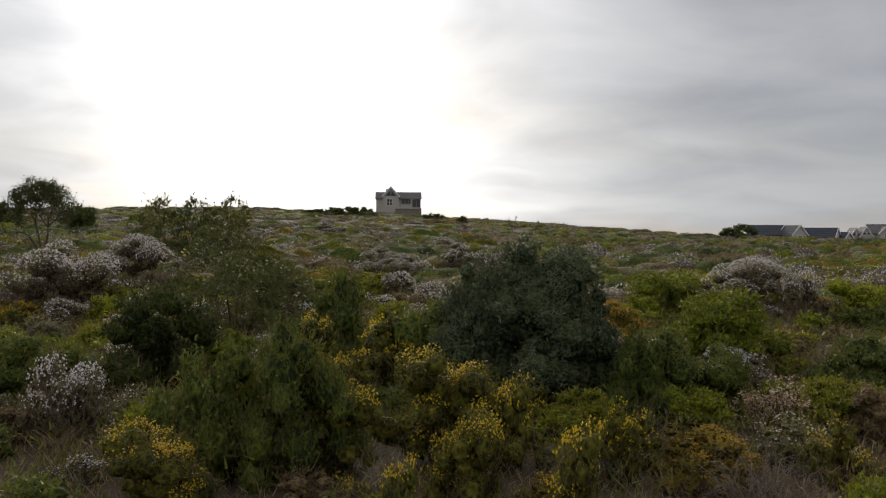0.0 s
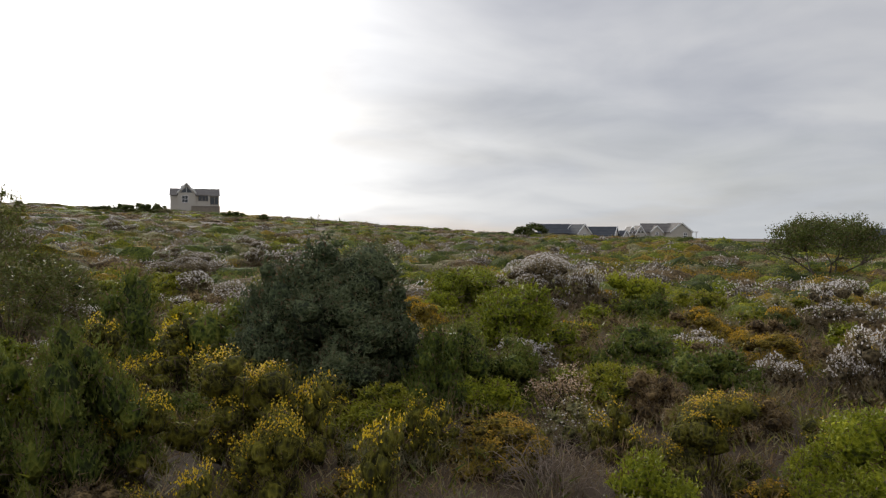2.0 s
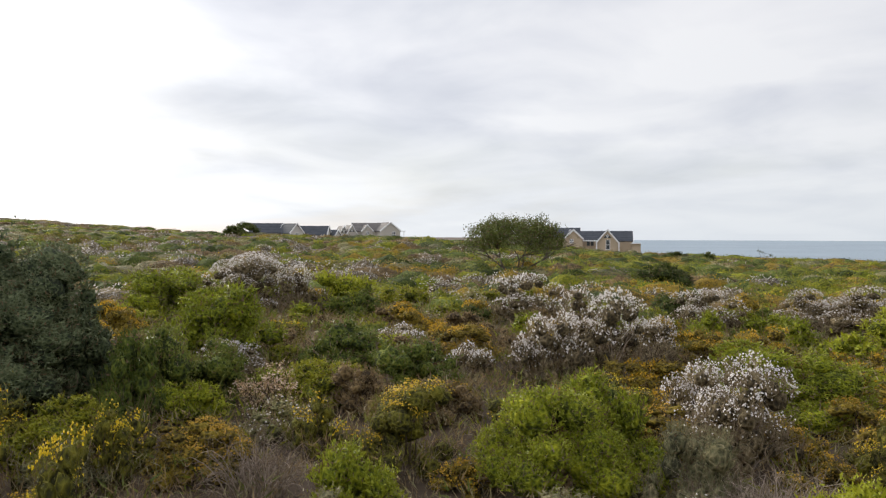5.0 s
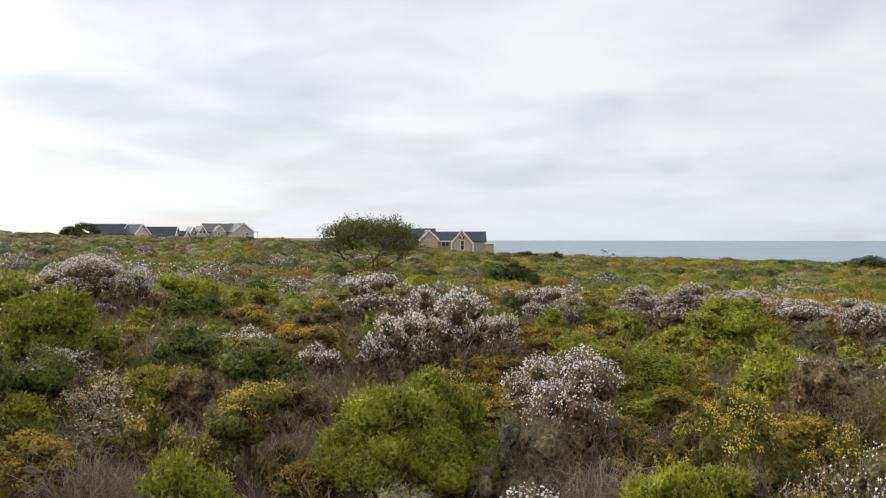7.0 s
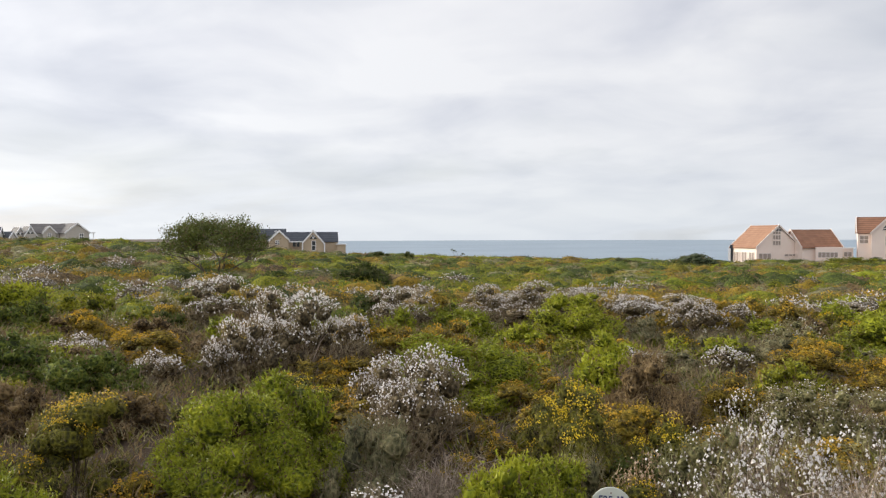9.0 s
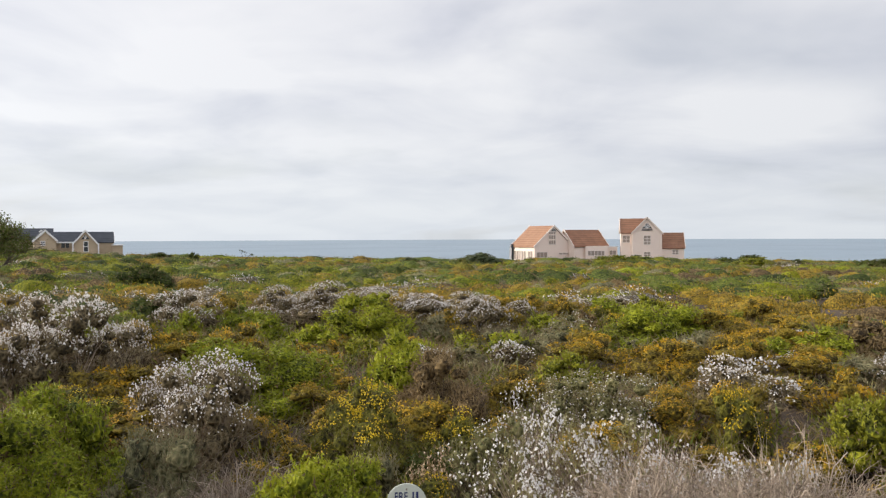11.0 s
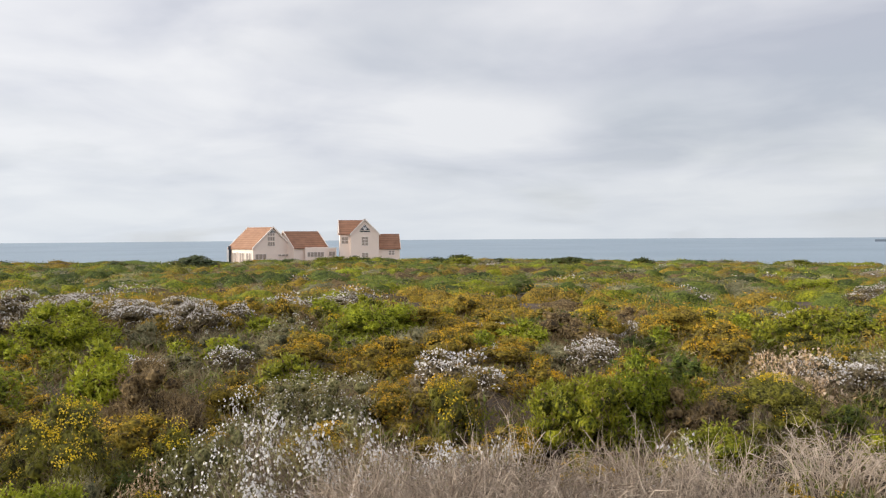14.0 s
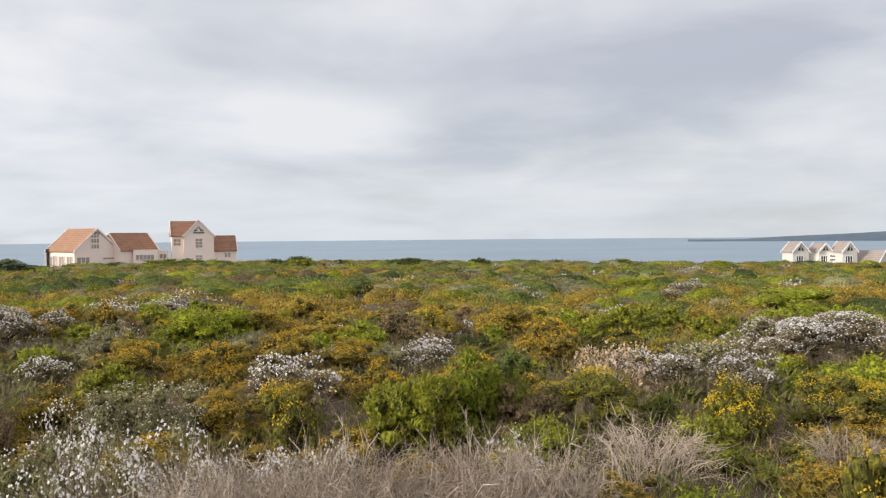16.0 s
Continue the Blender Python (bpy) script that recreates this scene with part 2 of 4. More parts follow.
# ---- the lie of the land ----
HEADINGS = (-39, -18.5, 1.5, 12.5, 21.5, 28.5, 35.5, 47.5, 56.5, 63.5, 72.5, 86.5, 101.5, 116.5, 134.5, 151.5, 200)
RISES = (1.1, 1.65, 2.05, 1.65, 1.12, 0.65, 0.22, 0.0, -0.6, -1.1, -1.42, -1.65, -1.62, -1.78, -1.98, -1.95, -1.0)
SEA_LEVEL = -26.8


def lie(x, y):
    """The height of the ground: a slope up to a brow inland, nearly flat towards the sea, falling away behind the brow."""
    x, y = np.asarray(x, float), np.asarray(y, float)
    r = np.hypot(x, y)
    az = np.degrees(np.arctan2(x, y))
    az = np.where(az < -100, az + 360, az)
    rise = np.interp(az, HEADINGS, RISES)
    brow = np.interp(az, (-18.5, 1.5, 21.5, 35.5, 47.5), (150, 215, 215, 150, 130))
    top = 2.3 + brow * np.tan(np.radians(rise))
    sea = np.clip((az - 54) / 8, 0, 1) * np.clip((200 - az) / 20, 0, 1)
    z = top * np.minimum(r / brow, 1) ** 1.25
    past = np.maximum(r - brow - 12, 0)
    z = z - np.minimum(past * (0.035 * (1 - sea) + 0.055 * sea), 14 * (1 - sea) + 34 * sea)
    bumps = 0.07 * np.sin(x * 0.9 + 1.3 * np.sin(y * 0.37)) * np.sin(y * 0.8 + 0.7) + 0.12 * np.sin(x * 0.21 + 2) * np.sin(y * 0.17 + 1)
    return z + bumps * np.clip(r / 12, 0.3, 1)


def mesh_of(name, verts, faces, smooth=False):
    """A mesh from arrays: verts (n, 3) and one or more arrays of faces (m, corners)."""
    faces = [f for f in (faces if isinstance(faces, list) else [faces]) if len(f)]
    mesh = bpy.data.meshes.new(name)
    verts = np.asarray(verts, np.float32)
    loops = np.concatenate([np.asarray(f).ravel() for f in faces]).astype(np.int32)
    sizes = np.concatenate([np.full(len(f), f.shape[1]) for f in faces]).astype(np.int32)
    starts = np.concatenate([[0], np.cumsum(sizes)[:-1]]).astype(np.int32)
    mesh.vertices.add(len(verts))
    mesh.vertices.foreach_set("co", verts.ravel())
    mesh.loops.add(len(loops))
    mesh.loops.foreach_set("vertex_index", loops)
    mesh.polygons.add(len(sizes))
    mesh.polygons.foreach_set("loop_start", starts)
    mesh.polygons.foreach_set("loop_total", sizes)
    mesh.update(calc_edges=True)
    if smooth:
        mesh.polygons.foreach_set("use_smooth", np.ones(len(sizes), bool))
    return mesh


def part(name, data, mat, parent=None, label=""):
    """One mesh object, from a mesh or a bmesh, under a thing or a part."""
    if isinstance(data, bmesh.types.BMesh):
        mesh = bpy.data.meshes.new(name)
        data.to_mesh(mesh)
        data.free()
    else:
        mesh = data
    if mat and not mesh.materials:
        mesh.materials.append(mat)
    ob = new(name, mesh)
    ob.parent = parent
    return tagged(ob, label)


def polar_sheet(radii, steps, height):
    a = np.linspace(0, 2 * np.pi, steps, endpoint=False)
    x = np.outer(radii, np.sin(a)).ravel()
    y = np.outer(radii, np.cos(a)).ravel()
    verts = np.c_[x, y, height(x, y)]
    n = np.arange(len(radii) - 1)[:, None] * steps
    k = np.arange(steps)[None]
    k2 = (k + 1) % steps
    quads = np.stack([n + k, n + k2, n + steps + k2, n + steps + k], -1).reshape(-1, 4)
    centre = len(verts)
    verts = np.r_[verts, [[0, 0, height(np.array([0.0]), np.array([0.0]))[0]]]]
    fan = np.stack([np.full(steps, centre), (np.arange(steps) + 1) % steps, np.arange(steps)], -1)
    return verts, [quads, fan]


radii = np.concatenate([np.linspace(1, 40, 44), np.geomspace(42, 260, 40), np.geomspace(275, 4900, 22)])
verts, faces = polar_sheet(radii, 180, lie)
ground = tagged(part("ground", mesh_of("ground", verts, faces, True), SOIL),
                "dry reddish brown sandy soil under low coastal scrub", "ground", kind="structure")


def sea_material():
    m, tree, bsdf = material("sea_water")
    where = tree.nodes.new("ShaderNodeTexCoord").outputs["Object"]
    swell = shader(tree, "ShaderNodeTexNoise", Scale=0.004, Detail=4.0)
    ripple = shader(tree, "ShaderNodeTexNoise", Scale=0.12, Detail=5.0)
    tree.links.new(where, swell.inputs["Vector"])
    tree.links.new(where, ripple.inputs["Vector"])
    tree.links.new(ramp(tree, swell.outputs[0], [(0.35, (0.155, 0.22, 0.275)), (0.65, (0.20, 0.27, 0.325))]), bsdf.inputs["Base Color"])
    bsdf.inputs["Roughness"].default_value = 0.4
    bsdf.inputs["Specular IOR Level"].default_value = 0.5
    relief = shader(tree, "ShaderNodeBump", Strength=1.0, Distance=1.2)
    tree.links.new(ripple.outputs[0], relief.inputs["Height"])
    tree.links.new(relief.outputs[0], bsdf.inputs["Normal"])
    return m


def sea_sheet():
    a = np.radians(np.linspace(50, 205, 80))
    rings = np.geomspace(250, 4950, 24)
    x, y = np.outer(rings, np.sin(a)).ravel(), np.outer(rings, np.cos(a)).ravel()
    n, k = np.arange(23)[:, None] * 80, np.arange(79)[None]
    quads = np.stack([n + k, n + k + 1, n + 80 + k + 1, n + 80 + k], -1).reshape(-1, 4)
    return mesh_of("water", np.c_[x, y, np.full(x.shape, SEA_LEVEL)], quads[:, ::-1])


tagged(part("water", sea_sheet(), sea_material()), "calm slate blue sea reaching to the horizon", "sea", kind="structure")


def headland():
    """A long low headland across the bay."""
    a = np.linspace(0, 1, 60)
    heading = np.radians(133.6 + a * 44)
    crest = 3.0 * np.clip(a / 0.04, 0, 1) + 31 * np.clip((a - 0.08) / 0.24, 0, 1) ** 0.8 * (0.92 + 0.08 * np.sin(a * 23)) + 30 * np.clip(a - 0.32, 0, 1)
    rows = []
    for d, k in ((2800, -0.1), (2860, 0.55), (2960, 1.0), (3300, 1.1), (3800, -0.2)):
        rows.append(np.c_[d * np.sin(heading), d * np.cos(heading), SEA_LEVEL + crest * k])
    n, k = np.arange(4)[:, None] * 60, np.arange(59)[None]
    quads = np.stack([n + k, n + k + 1, n + 60 + k + 1, n + 60 + k], -1).reshape(-1, 4)
    return mesh_of("headland", np.concatenate(rows), quads[:, ::-1], True)


# scrub colour turned blue: the haze of distance is painted in
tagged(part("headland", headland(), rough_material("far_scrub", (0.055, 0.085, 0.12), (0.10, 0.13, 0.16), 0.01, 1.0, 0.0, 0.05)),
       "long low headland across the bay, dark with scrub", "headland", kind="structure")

# ---- shrubs ----
def unit(v):
    return v / np.maximum(np.linalg.norm(v, axis=-1, keepdims=True), 1e-9)


def pointed_leaves(base, way, length, width, rng):
    """A small pointed leaf, broad at the foot, at each base along each way."""
    side = unit(np.cross(way, unit(rng.normal(size=way.shape))))
    w = (width / 2)[:, None] * side
    verts = np.stack([base + w, base + way * length[:, None], base - w], 1).reshape(-1, 3)
    return verts, np.arange(len(verts)).reshape(-1, 3)


def buds(base, way, size, rng):
    """A small domed flower head at each base: four facets."""
    side = unit(np.cross(way, unit(rng.normal(size=way.shape))))
    other = np.cross(way, side)
    s = (size / 2)[:, None]
    ring = [base + s * side, base + s * other, base - s * side, base - s * other]
    top = base + way * (size * 0.55)[:, None]
    verts = np.stack([*ring, top], 1).reshape(-1, 3)
    n = np.arange(len(base))[:, None] * 5
    tris = np.concatenate([n + np.array([[a, (a + 1) % 4, 4]]) for a in range(4)])
    return verts, tris


def heads_at(base, way, size, rng, dense):
    """Flower heads: domed on the near shrubs, a single petal's breadth on those farther off."""
    if dense > 0.4:
        return buds(base, way, size, rng)
    return pointed_leaves(base, unit(way + rng.normal(0, 0.9, way.shape)), size * 1.25, size * 1.25, rng)


def strands(points, thick):
    """Three-sided twigs along rows of points (n, steps, 3), thinning to the tip."""
    n, steps, _ = points.shape
    way = unit(points[:, -1] - points[:, 0])
    side = unit(np.cross(way, np.array([0.31, 0.77, 0.55])))
    other = np.cross(way, side)
    taper = np.linspace(1, 0.25, steps)[None, :, None]
    rings = []
    for a in (0, 2.094, 4.189):
        rings.append(points + (side * math.cos(a) + other * math.sin(a))[:, None] * thick[:, None, None] * taper)
    verts = np.stack(rings, 2).reshape(-1, 3)
    quads = []
    row = np.arange(n)[:, None] * steps * 3
    for s in range(steps - 1):
        for a in range(3):
            b = (a + 1) % 3
            quads.append(np.concatenate([row + s * 3 + a, row + s * 3 + b, row + s * 3 + 3 + b, row + s * 3 + 3 + a], 1))
    return verts, np.concatenate(quads)


def lumps_of(rng, count, width, height, flat):
    """The uneven masses that a shrub's crown is made of: centres and radii. The outline is lobed and leans a little."""
    count = int(count * 1.45)
    a = rng.uniform(0, 2 * np.pi, count)
    lobe = 1 + 0.26 * np.sin(2 * a + rng.uniform(0, 6.28)) + 0.18 * np.sin(3 * a + rng.uniform(0, 6.28))
    r = np.sqrt(rng.uniform(0, 1, count)) * width * 0.40 * lobe
    top = height * (1.04 - 0.62 * (r / (width * 0.5)) ** 3) * (1 + 0.12 * np.sin(a + rng.uniform(0, 6.28)))
    rad = width * rng.uniform(0.075, 0.19, count) * (0.8 + 0.5 * rng.uniform(0, 1, count) ** 3)
    z = np.maximum(top * rng.uniform(0.5, 1.02, count) - rad * flat, rad * 0.3)
    low = max(int(count * 0.4), 6)
    b = np.linspace(0, 2 * np.pi, low, endpoint=False) + rng.uniform(-0.4, 0.4, low)
    q = width * rng.uniform(0.20, 0.42, low)
    skirt = width * rng.uniform(0.09, 0.16, low)
    foot = np.c_[q * np.cos(b), q * np.sin(b), height * rng.uniform(0.05, 0.34, low)]
    return np.r_[np.c_[r * np.cos(a), r * np.sin(a), z], foot], np.r_[rad, skirt]


def crown_points(rng, centres, rad, flat, count):
    """Points and outward ways on the outside of the masses."""
    pick = rng.choice(len(rad), count * 3, p=rad**2 / (rad**2).sum())
    way = unit(rng.normal(size=(count * 3, 3)))
    way[:, 2] = np.where(way[:, 2] < -0.35, -way[:, 2], way[:, 2])
    spots = centres[pick] + way * rad[pick, None] * np.array([1, 1, flat])
    inside = np.zeros(len(spots), bool)
    for c, r in zip(centres, rad):
        inside |= (((spots - c) / np.array([1, 1, flat])) ** 2).sum(-1) < (r * 0.86) ** 2
    keep = ~inside & (spots[:, 2] > 0.02)
    return spots[keep][:count], way[keep][:count]


def core_mesh(name, centres, rad, flat, rng, shrink=0.72, fine=0):
    verts, faces = [], []
    bm = bmesh.new()
    bmesh.ops.create_icosphere(bm, subdivisions=fine, radius=1.08)
    ball = np.array([v.co for v in bm.verts])
    tris = np.array([[v.index for v in f.verts] for f in bm.faces])
    bm.free()
    for n, (c, r) in enumerate(zip(centres, rad)):
        rough = ball @ np.linalg.qr(rng.normal(size=(3, 3)))[0] * (1 + rng.uniform(-0.2, 0.2, (len(ball), 1)))
        p = c + rough * r * shrink * np.array([1, 1, flat])
        p[:, 2] = np.maximum(p[:, 2], -0.04)
        verts.append(p)
        faces.append(tris + n * len(ball))
    return mesh_of(name, np.concatenate(verts), np.concatenate(faces))


# kind: name, label, category, lumps, flatness, shoots per m2, leaves per shoot, leaf length, leaf width, shoot length,
#       petal, heads per m2 of the upper crown, head size, stems
KINDS = {
    "lime": ("green_shrub", "dense rounded shrub with fresh lime green leaves", 15, 0.8, 430, 6, 0.042, 0.020, 0.10, None, 0, 0, 12),
    "green": ("green_shrub", "broad spreading shrub with yellowish green leaves", 24, 0.7, 400, 6, 0.042, 0.021, 0.11, None, 0, 0, 20),
    "leafy": ("leafy_shrub", "leafy mid-green shrub among the heath", 15, 0.8, 380, 6, 0.042, 0.018, 0.11, None, 0, 0, 16),
    "olive": ("olive_bush", "tall dark grey-green bush with small stiff leaves", 30, 0.95, 330, 6, 0.050, 0.020, 0.14, None, 0, 0, 26),
    "tall": ("tall_shrub", "tall dark green shrub with open stems and pale yellow tips", 22, 0.9, 300, 7, 0.050, 0.022, 0.16, "tall", 12, 0.05, 46),
    "dark": ("dark_shrub", "low dense shrub with deep green leaves", 13, 0.8, 380, 6, 0.042, 0.018, 0.10, None, 0, 0, 18),
    "yellow": ("daisy_bush", "olive green bush tipped with bright yellow flower heads", 14, 0.75, 260, 6, 0.040, 0.010, 0.12, "yellow", 1000, 0.022, 26),
    "ochre": ("heath_shrub", "low heath shrub covered in faded orange-yellow flowers", 14, 0.75, 260, 6, 0.040, 0.012, 0.10, "ochre", 1150, 0.024, 22),
    "white": ("white_flowering_shrub", "grey-stemmed shrub crowned with masses of small white flowers", 17, 0.75, 360, 5, 0.040, 0.010, 0.12, "white", 860, 0.023, 60),
    "brown": ("brown_shrub", "twiggy brown heath shrub past flowering", 14, 0.8, 330, 6, 0.040, 0.009, 0.12, None, 0, 0, 36),
    "grey": ("grey_shrub", "soft ash-grey green shrub with feathery twigs", 12, 0.8, 380, 7, 0.038, 0.008, 0.12, None, 0, 0, 30),
    "beige": ("straw_shrub", "dry straw-coloured shrub with papery seed heads", 14, 0.8, 130, 5, 0.040, 0.012, 0.12, "beige", 190, 0.030, 44),
    "sparse": ("pale_shrub", "pale grey-green shrub with scattered white flowers", 14, 0.8, 260, 6, 0.042, 0.011, 0.12, "white", 130, 0.026, 34),
    "daisy": ("white_daisy_bush", "tangled thin-stemmed bush with loose white flower heads", 13, 0.85, 110, 5, 0.042, 0.010, 0.14, "white", 620, 0.027, 80),
    "dry": ("dead_shrub", "dead grey shrub, a tangle of bare brittle twigs", 0, 0, 0, 0, 0, 0, 0, None, 0, 0, 0),
}
MADE, STANDING = {}, []


def dead_meshes(rng, width, height, dense):
    """A tangle of bare boughs that arch over and fork into crooked twigs."""
    n = int(300 * dense)
    a = rng.uniform(0, 2 * np.pi, n)
    foot = np.c_[np.cos(a), np.sin(a), 0 * a] * (width * 0.36 * rng.uniform(0, 1, n) ** 0.6)[:, None]
    b = a + rng.normal(0, 1.1, n)
    out = np.c_[np.cos(b), np.sin(b), 0 * b]
    reach = width * rng.uniform(0.12, 0.55, n)
    rise = height * rng.uniform(0.35, 1.0, n) * (1 - 0.35 * np.hypot(foot[:, 0], foot[:, 1]) / (0.36 * width))
    s = np.linspace(0, 1, 6)[None, :, None]
    arch = np.sin(s * rng.uniform(1.0, 2.7, (n, 1, 1)))
    line = foot[:, None] + out[:, None] * (reach[:, None, None] * s**1.3) + np.array([0, 0, 1]) * (rise[:, None, None] * arch)
    line = line + np.cumsum(rng.normal(0, 0.022, line.shape), 1) * s
    line[:, :, 2] = np.maximum(line[:, :, 2], 0.0)
    boughs = strands(line, rng.uniform(0.003, 0.009, n) * rng.uniform(0.7, 1.3, n))
    m = n * 5
    pick, at = rng.integers(0, n, m), rng.integers(2, 5, m)
    root = line[pick, at] + (line[pick, at + 1] - line[pick, at]) * rng.uniform(0, 1, (m, 1))
    way = unit(unit(line[pick, at + 1] - line[pick, at]) * 0.7 + rng.normal(0, 0.75, (m, 3)))
    size = rng.uniform(0.06, 0.30, m)
    s = np.linspace(0, 1, 3)[None, :, None]
    sprig = root[:, None] + way[:, None] * (size[:, None, None] * s) + rng.normal(0, 0.22, (m, 1, 3)) * size[:, None, None] * s**2
    sprig[:, :, 2] = np.maximum(sprig[:, :, 2], 0.01)
    return [("bough_mass", mesh_of("bough_mass", *boughs), TWIG, ""), ("twig_mass", mesh_of("twig_mass", *strands(sprig, rng.uniform(0.0018, 0.0042, m))), TWIG, "bare grey twigs")]


def shrub_meshes(kind, width, height, dense, seed):
    """The meshes of one shrub of about that size; dense below 1 makes larger and fewer leaves, for shrubs that stand farther off."""
    rng = np.random.default_rng(seed)
    if kind == "dry":
        return dead_meshes(rng, width, height, dense)
    _, _, lumps, flat, shoots, per, ll, lw, sl, petal, heads, head, stems = KINDS[kind]
    per = per - 1 if dense < 0.5 else per
    centres, rad = lumps_of(rng, lumps, width, height, flat)
    area = 2.2 * (width / 2) ** 2 * 3.14 * (0.6 + 0.5 * height / width)
    coarse = 1 / math.sqrt(dense)
    spots, ways = crown_points(rng, centres, rad, flat, int(shoots * area * dense))
    n = len(spots)
    if n == 0:
        return []
    grow = unit(ways + np.array([0, 0, 0.75]) + rng.normal(0, 0.35, (n, 3)))
    long = sl * (0.4 + 1.5 * rng.uniform(0, 1, n) ** 2.2) * coarse ** 0.5 * np.where(rng.uniform(0, 1, n) < 0.07, 2.4, 1.0)
    spots = spots - grow * long[:, None] * 0.45
    k = np.tile(np.arange(per), n)
    i = np.repeat(np.arange(n), per)
    along = (k + rng.uniform(0, 1, n * per)) / per
    base = spots[i] + grow[i] * (long[i] * along)[:, None]
    way = unit(grow[i] * 0.8 + unit(rng.normal(size=(n * per, 3))))
    made = [("foliage", mesh_of("foliage", *pointed_leaves(base, way, ll * coarse * rng.uniform(0.7, 1.35, n * per), lw * coarse * rng.uniform(0.8, 1.3, n * per), rng)), LEAF.get(kind, LEAF["sparse"]), "")]
    # stems from the foot to the crown
    stems = max(int(stems * min(1, dense * 2.2)), 6)
    c = rng.integers(0, len(rad), stems)
    end = centres[c] + rng.normal(0, 0.5, (stems, 3)) * rad[c, None]
    end[:, 2] = np.clip(end[:, 2], height * 0.3, height * 1.02)
    foot = end * np.array([0.25, 0.25, 0]) + rng.normal(0, 0.05, (stems, 3)) * np.array([1, 1, 0])
    s = np.linspace(0, 1, 4)[None, :, None]
    line = foot[:, None] * (1 - s**1.5) + end[:, None] * s**1.5 * np.array([1, 1, 0]) + end[:, None] * s * np.array([0, 0, 1]) + rng.normal(0, 0.02, (stems, 4, 3)) * s
    made.append(("stem_mass", mesh_of("stem_mass", *strands(line, rng.uniform(0.006, 0.014, stems) * (width / 1.5) ** 0.5)), STEM if kind not in ("white", "daisy") else TWIG, "thin woody stems"))
    # dry twigs and spent leaves on the lower sides and in the gaps
    spots, ways = crown_points(rng, centres, rad * 0.97, flat, int((330 if kind in ("white", "sparse", "brown", "daisy", "grey", "beige") else 210) * area * dense**0.8))
    low = spots[:, 2] < height * rng.uniform(0.15, 0.85, len(spots))
    spots, ways = spots[low], ways[low]
    grow = unit(ways * 0.9 + np.array([0, 0, 0.7]) + rng.normal(0, 0.5, ways.shape))
    size = rng.uniform(0.07, 0.24, len(spots)) * coarse**0.5
    made.append(("twig_skirt", mesh_of("twig_skirt", *pointed_leaves(spots - grow * size[:, None] * 0.4, grow, size, rng.uniform(0.007, 0.014, len(spots)) * coarse, rng)), SPENT, "dry brown twigs low on the shrub"))
    # solid lumps that stop the view through; the shade between leaves is painted on
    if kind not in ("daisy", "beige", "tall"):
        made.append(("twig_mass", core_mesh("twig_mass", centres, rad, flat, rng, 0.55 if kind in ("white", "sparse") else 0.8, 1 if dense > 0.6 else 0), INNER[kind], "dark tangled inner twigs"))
    if petal:
        spots, ways = crown_points(rng, centres, rad * 1.04, flat, int(heads * area * dense**0.62))
        if kind in ("yellow", "ochre", "daisy", "tall"):
            # heads in loose bunches
            bunch = centres[rng.integers(0, lumps, 75)] + unit(rng.normal(size=(75, 3)) + np.array([0, 0, 0.9])) * rad.mean()
            gap = np.min(((spots[:, None] - bunch[None]) ** 2).sum(-1), 1)
            spots, ways = spots[gap < (width * 0.07) ** 2], ways[gap < (width * 0.07) ** 2]
        up = ways[:, 2] > (0.05 if kind != "yellow" else 0.3)
        if kind == "white":
            up &= (spots[:, 2] > height * rng.uniform(0.35, 0.6, len(spots)))
        spots, ways = spots[up], ways[up]
        grow = unit(ways + np.array([0, 0, 0.8]) + rng.normal(0, 0.3, ways.shape))
        spots = spots + grow * (sl * rng.uniform(0.1, 0.75, len(spots)))[:, None]
        if len(spots):
            made.append(("blossom", mesh_of("blossom", *heads_at(spots, grow, head * coarse ** 0.5 * rng.uniform(0.55, 1.35, len(spots)), rng, dense)), PETAL[petal], ""))
    return made


def shrub(kind, x, y, width, height, dense=0.0):
    """A shrub as a thing of its own. Shrubs of like size share their meshes."""
    rng = random.Random(f"{kind}{x:.2f}{y:.2f}")
    far = math.hypot(x, y)
    dense = dense or (0.9 if far < 10.7 else 0.55 if far < 15 else 0.28 if far < 22 else 0.17 if far < 32 else 0.1 if far < 60 else 0.05)
    size = min((0.8, 1.2, 1.7, 2.4, 3.2, 4.2), key=lambda s: abs(math.log(s / width)))
    key = (kind, size, dense, rng.randrange(2))
    if key not in MADE:
        tall = size * (0.95 if kind in ("olive", "tall") else 0.62)
        MADE[key] = (tall, shrub_meshes(kind, size, tall, dense, sum(map(ord, str(key)))))
    tall, meshes = MADE[key]
    name, label = KINDS[kind][:2]
    STANDING.append((x, y, 0.36 * width))
    thing = new(name)
    thing.empty_display_size = 0.1
    thing.location = (x, y, float(lie(x, y)) - (0.02 if far < 60 else 0.14 * height))
    thing.rotation_euler = (0, 0, rng.uniform(0, 6.28))
    thing.scale = (width / size, width / size, height / tall)
    for part_name, mesh, mat, part_label in meshes:
        piece = part(part_name, mesh, mat, thing, part_label)
        if part_name != "foliage":
            tagged(piece, kind="stuff")
    return tagged(thing, label, "shrub", group=name.replace("_", " ") + "s on the heath")

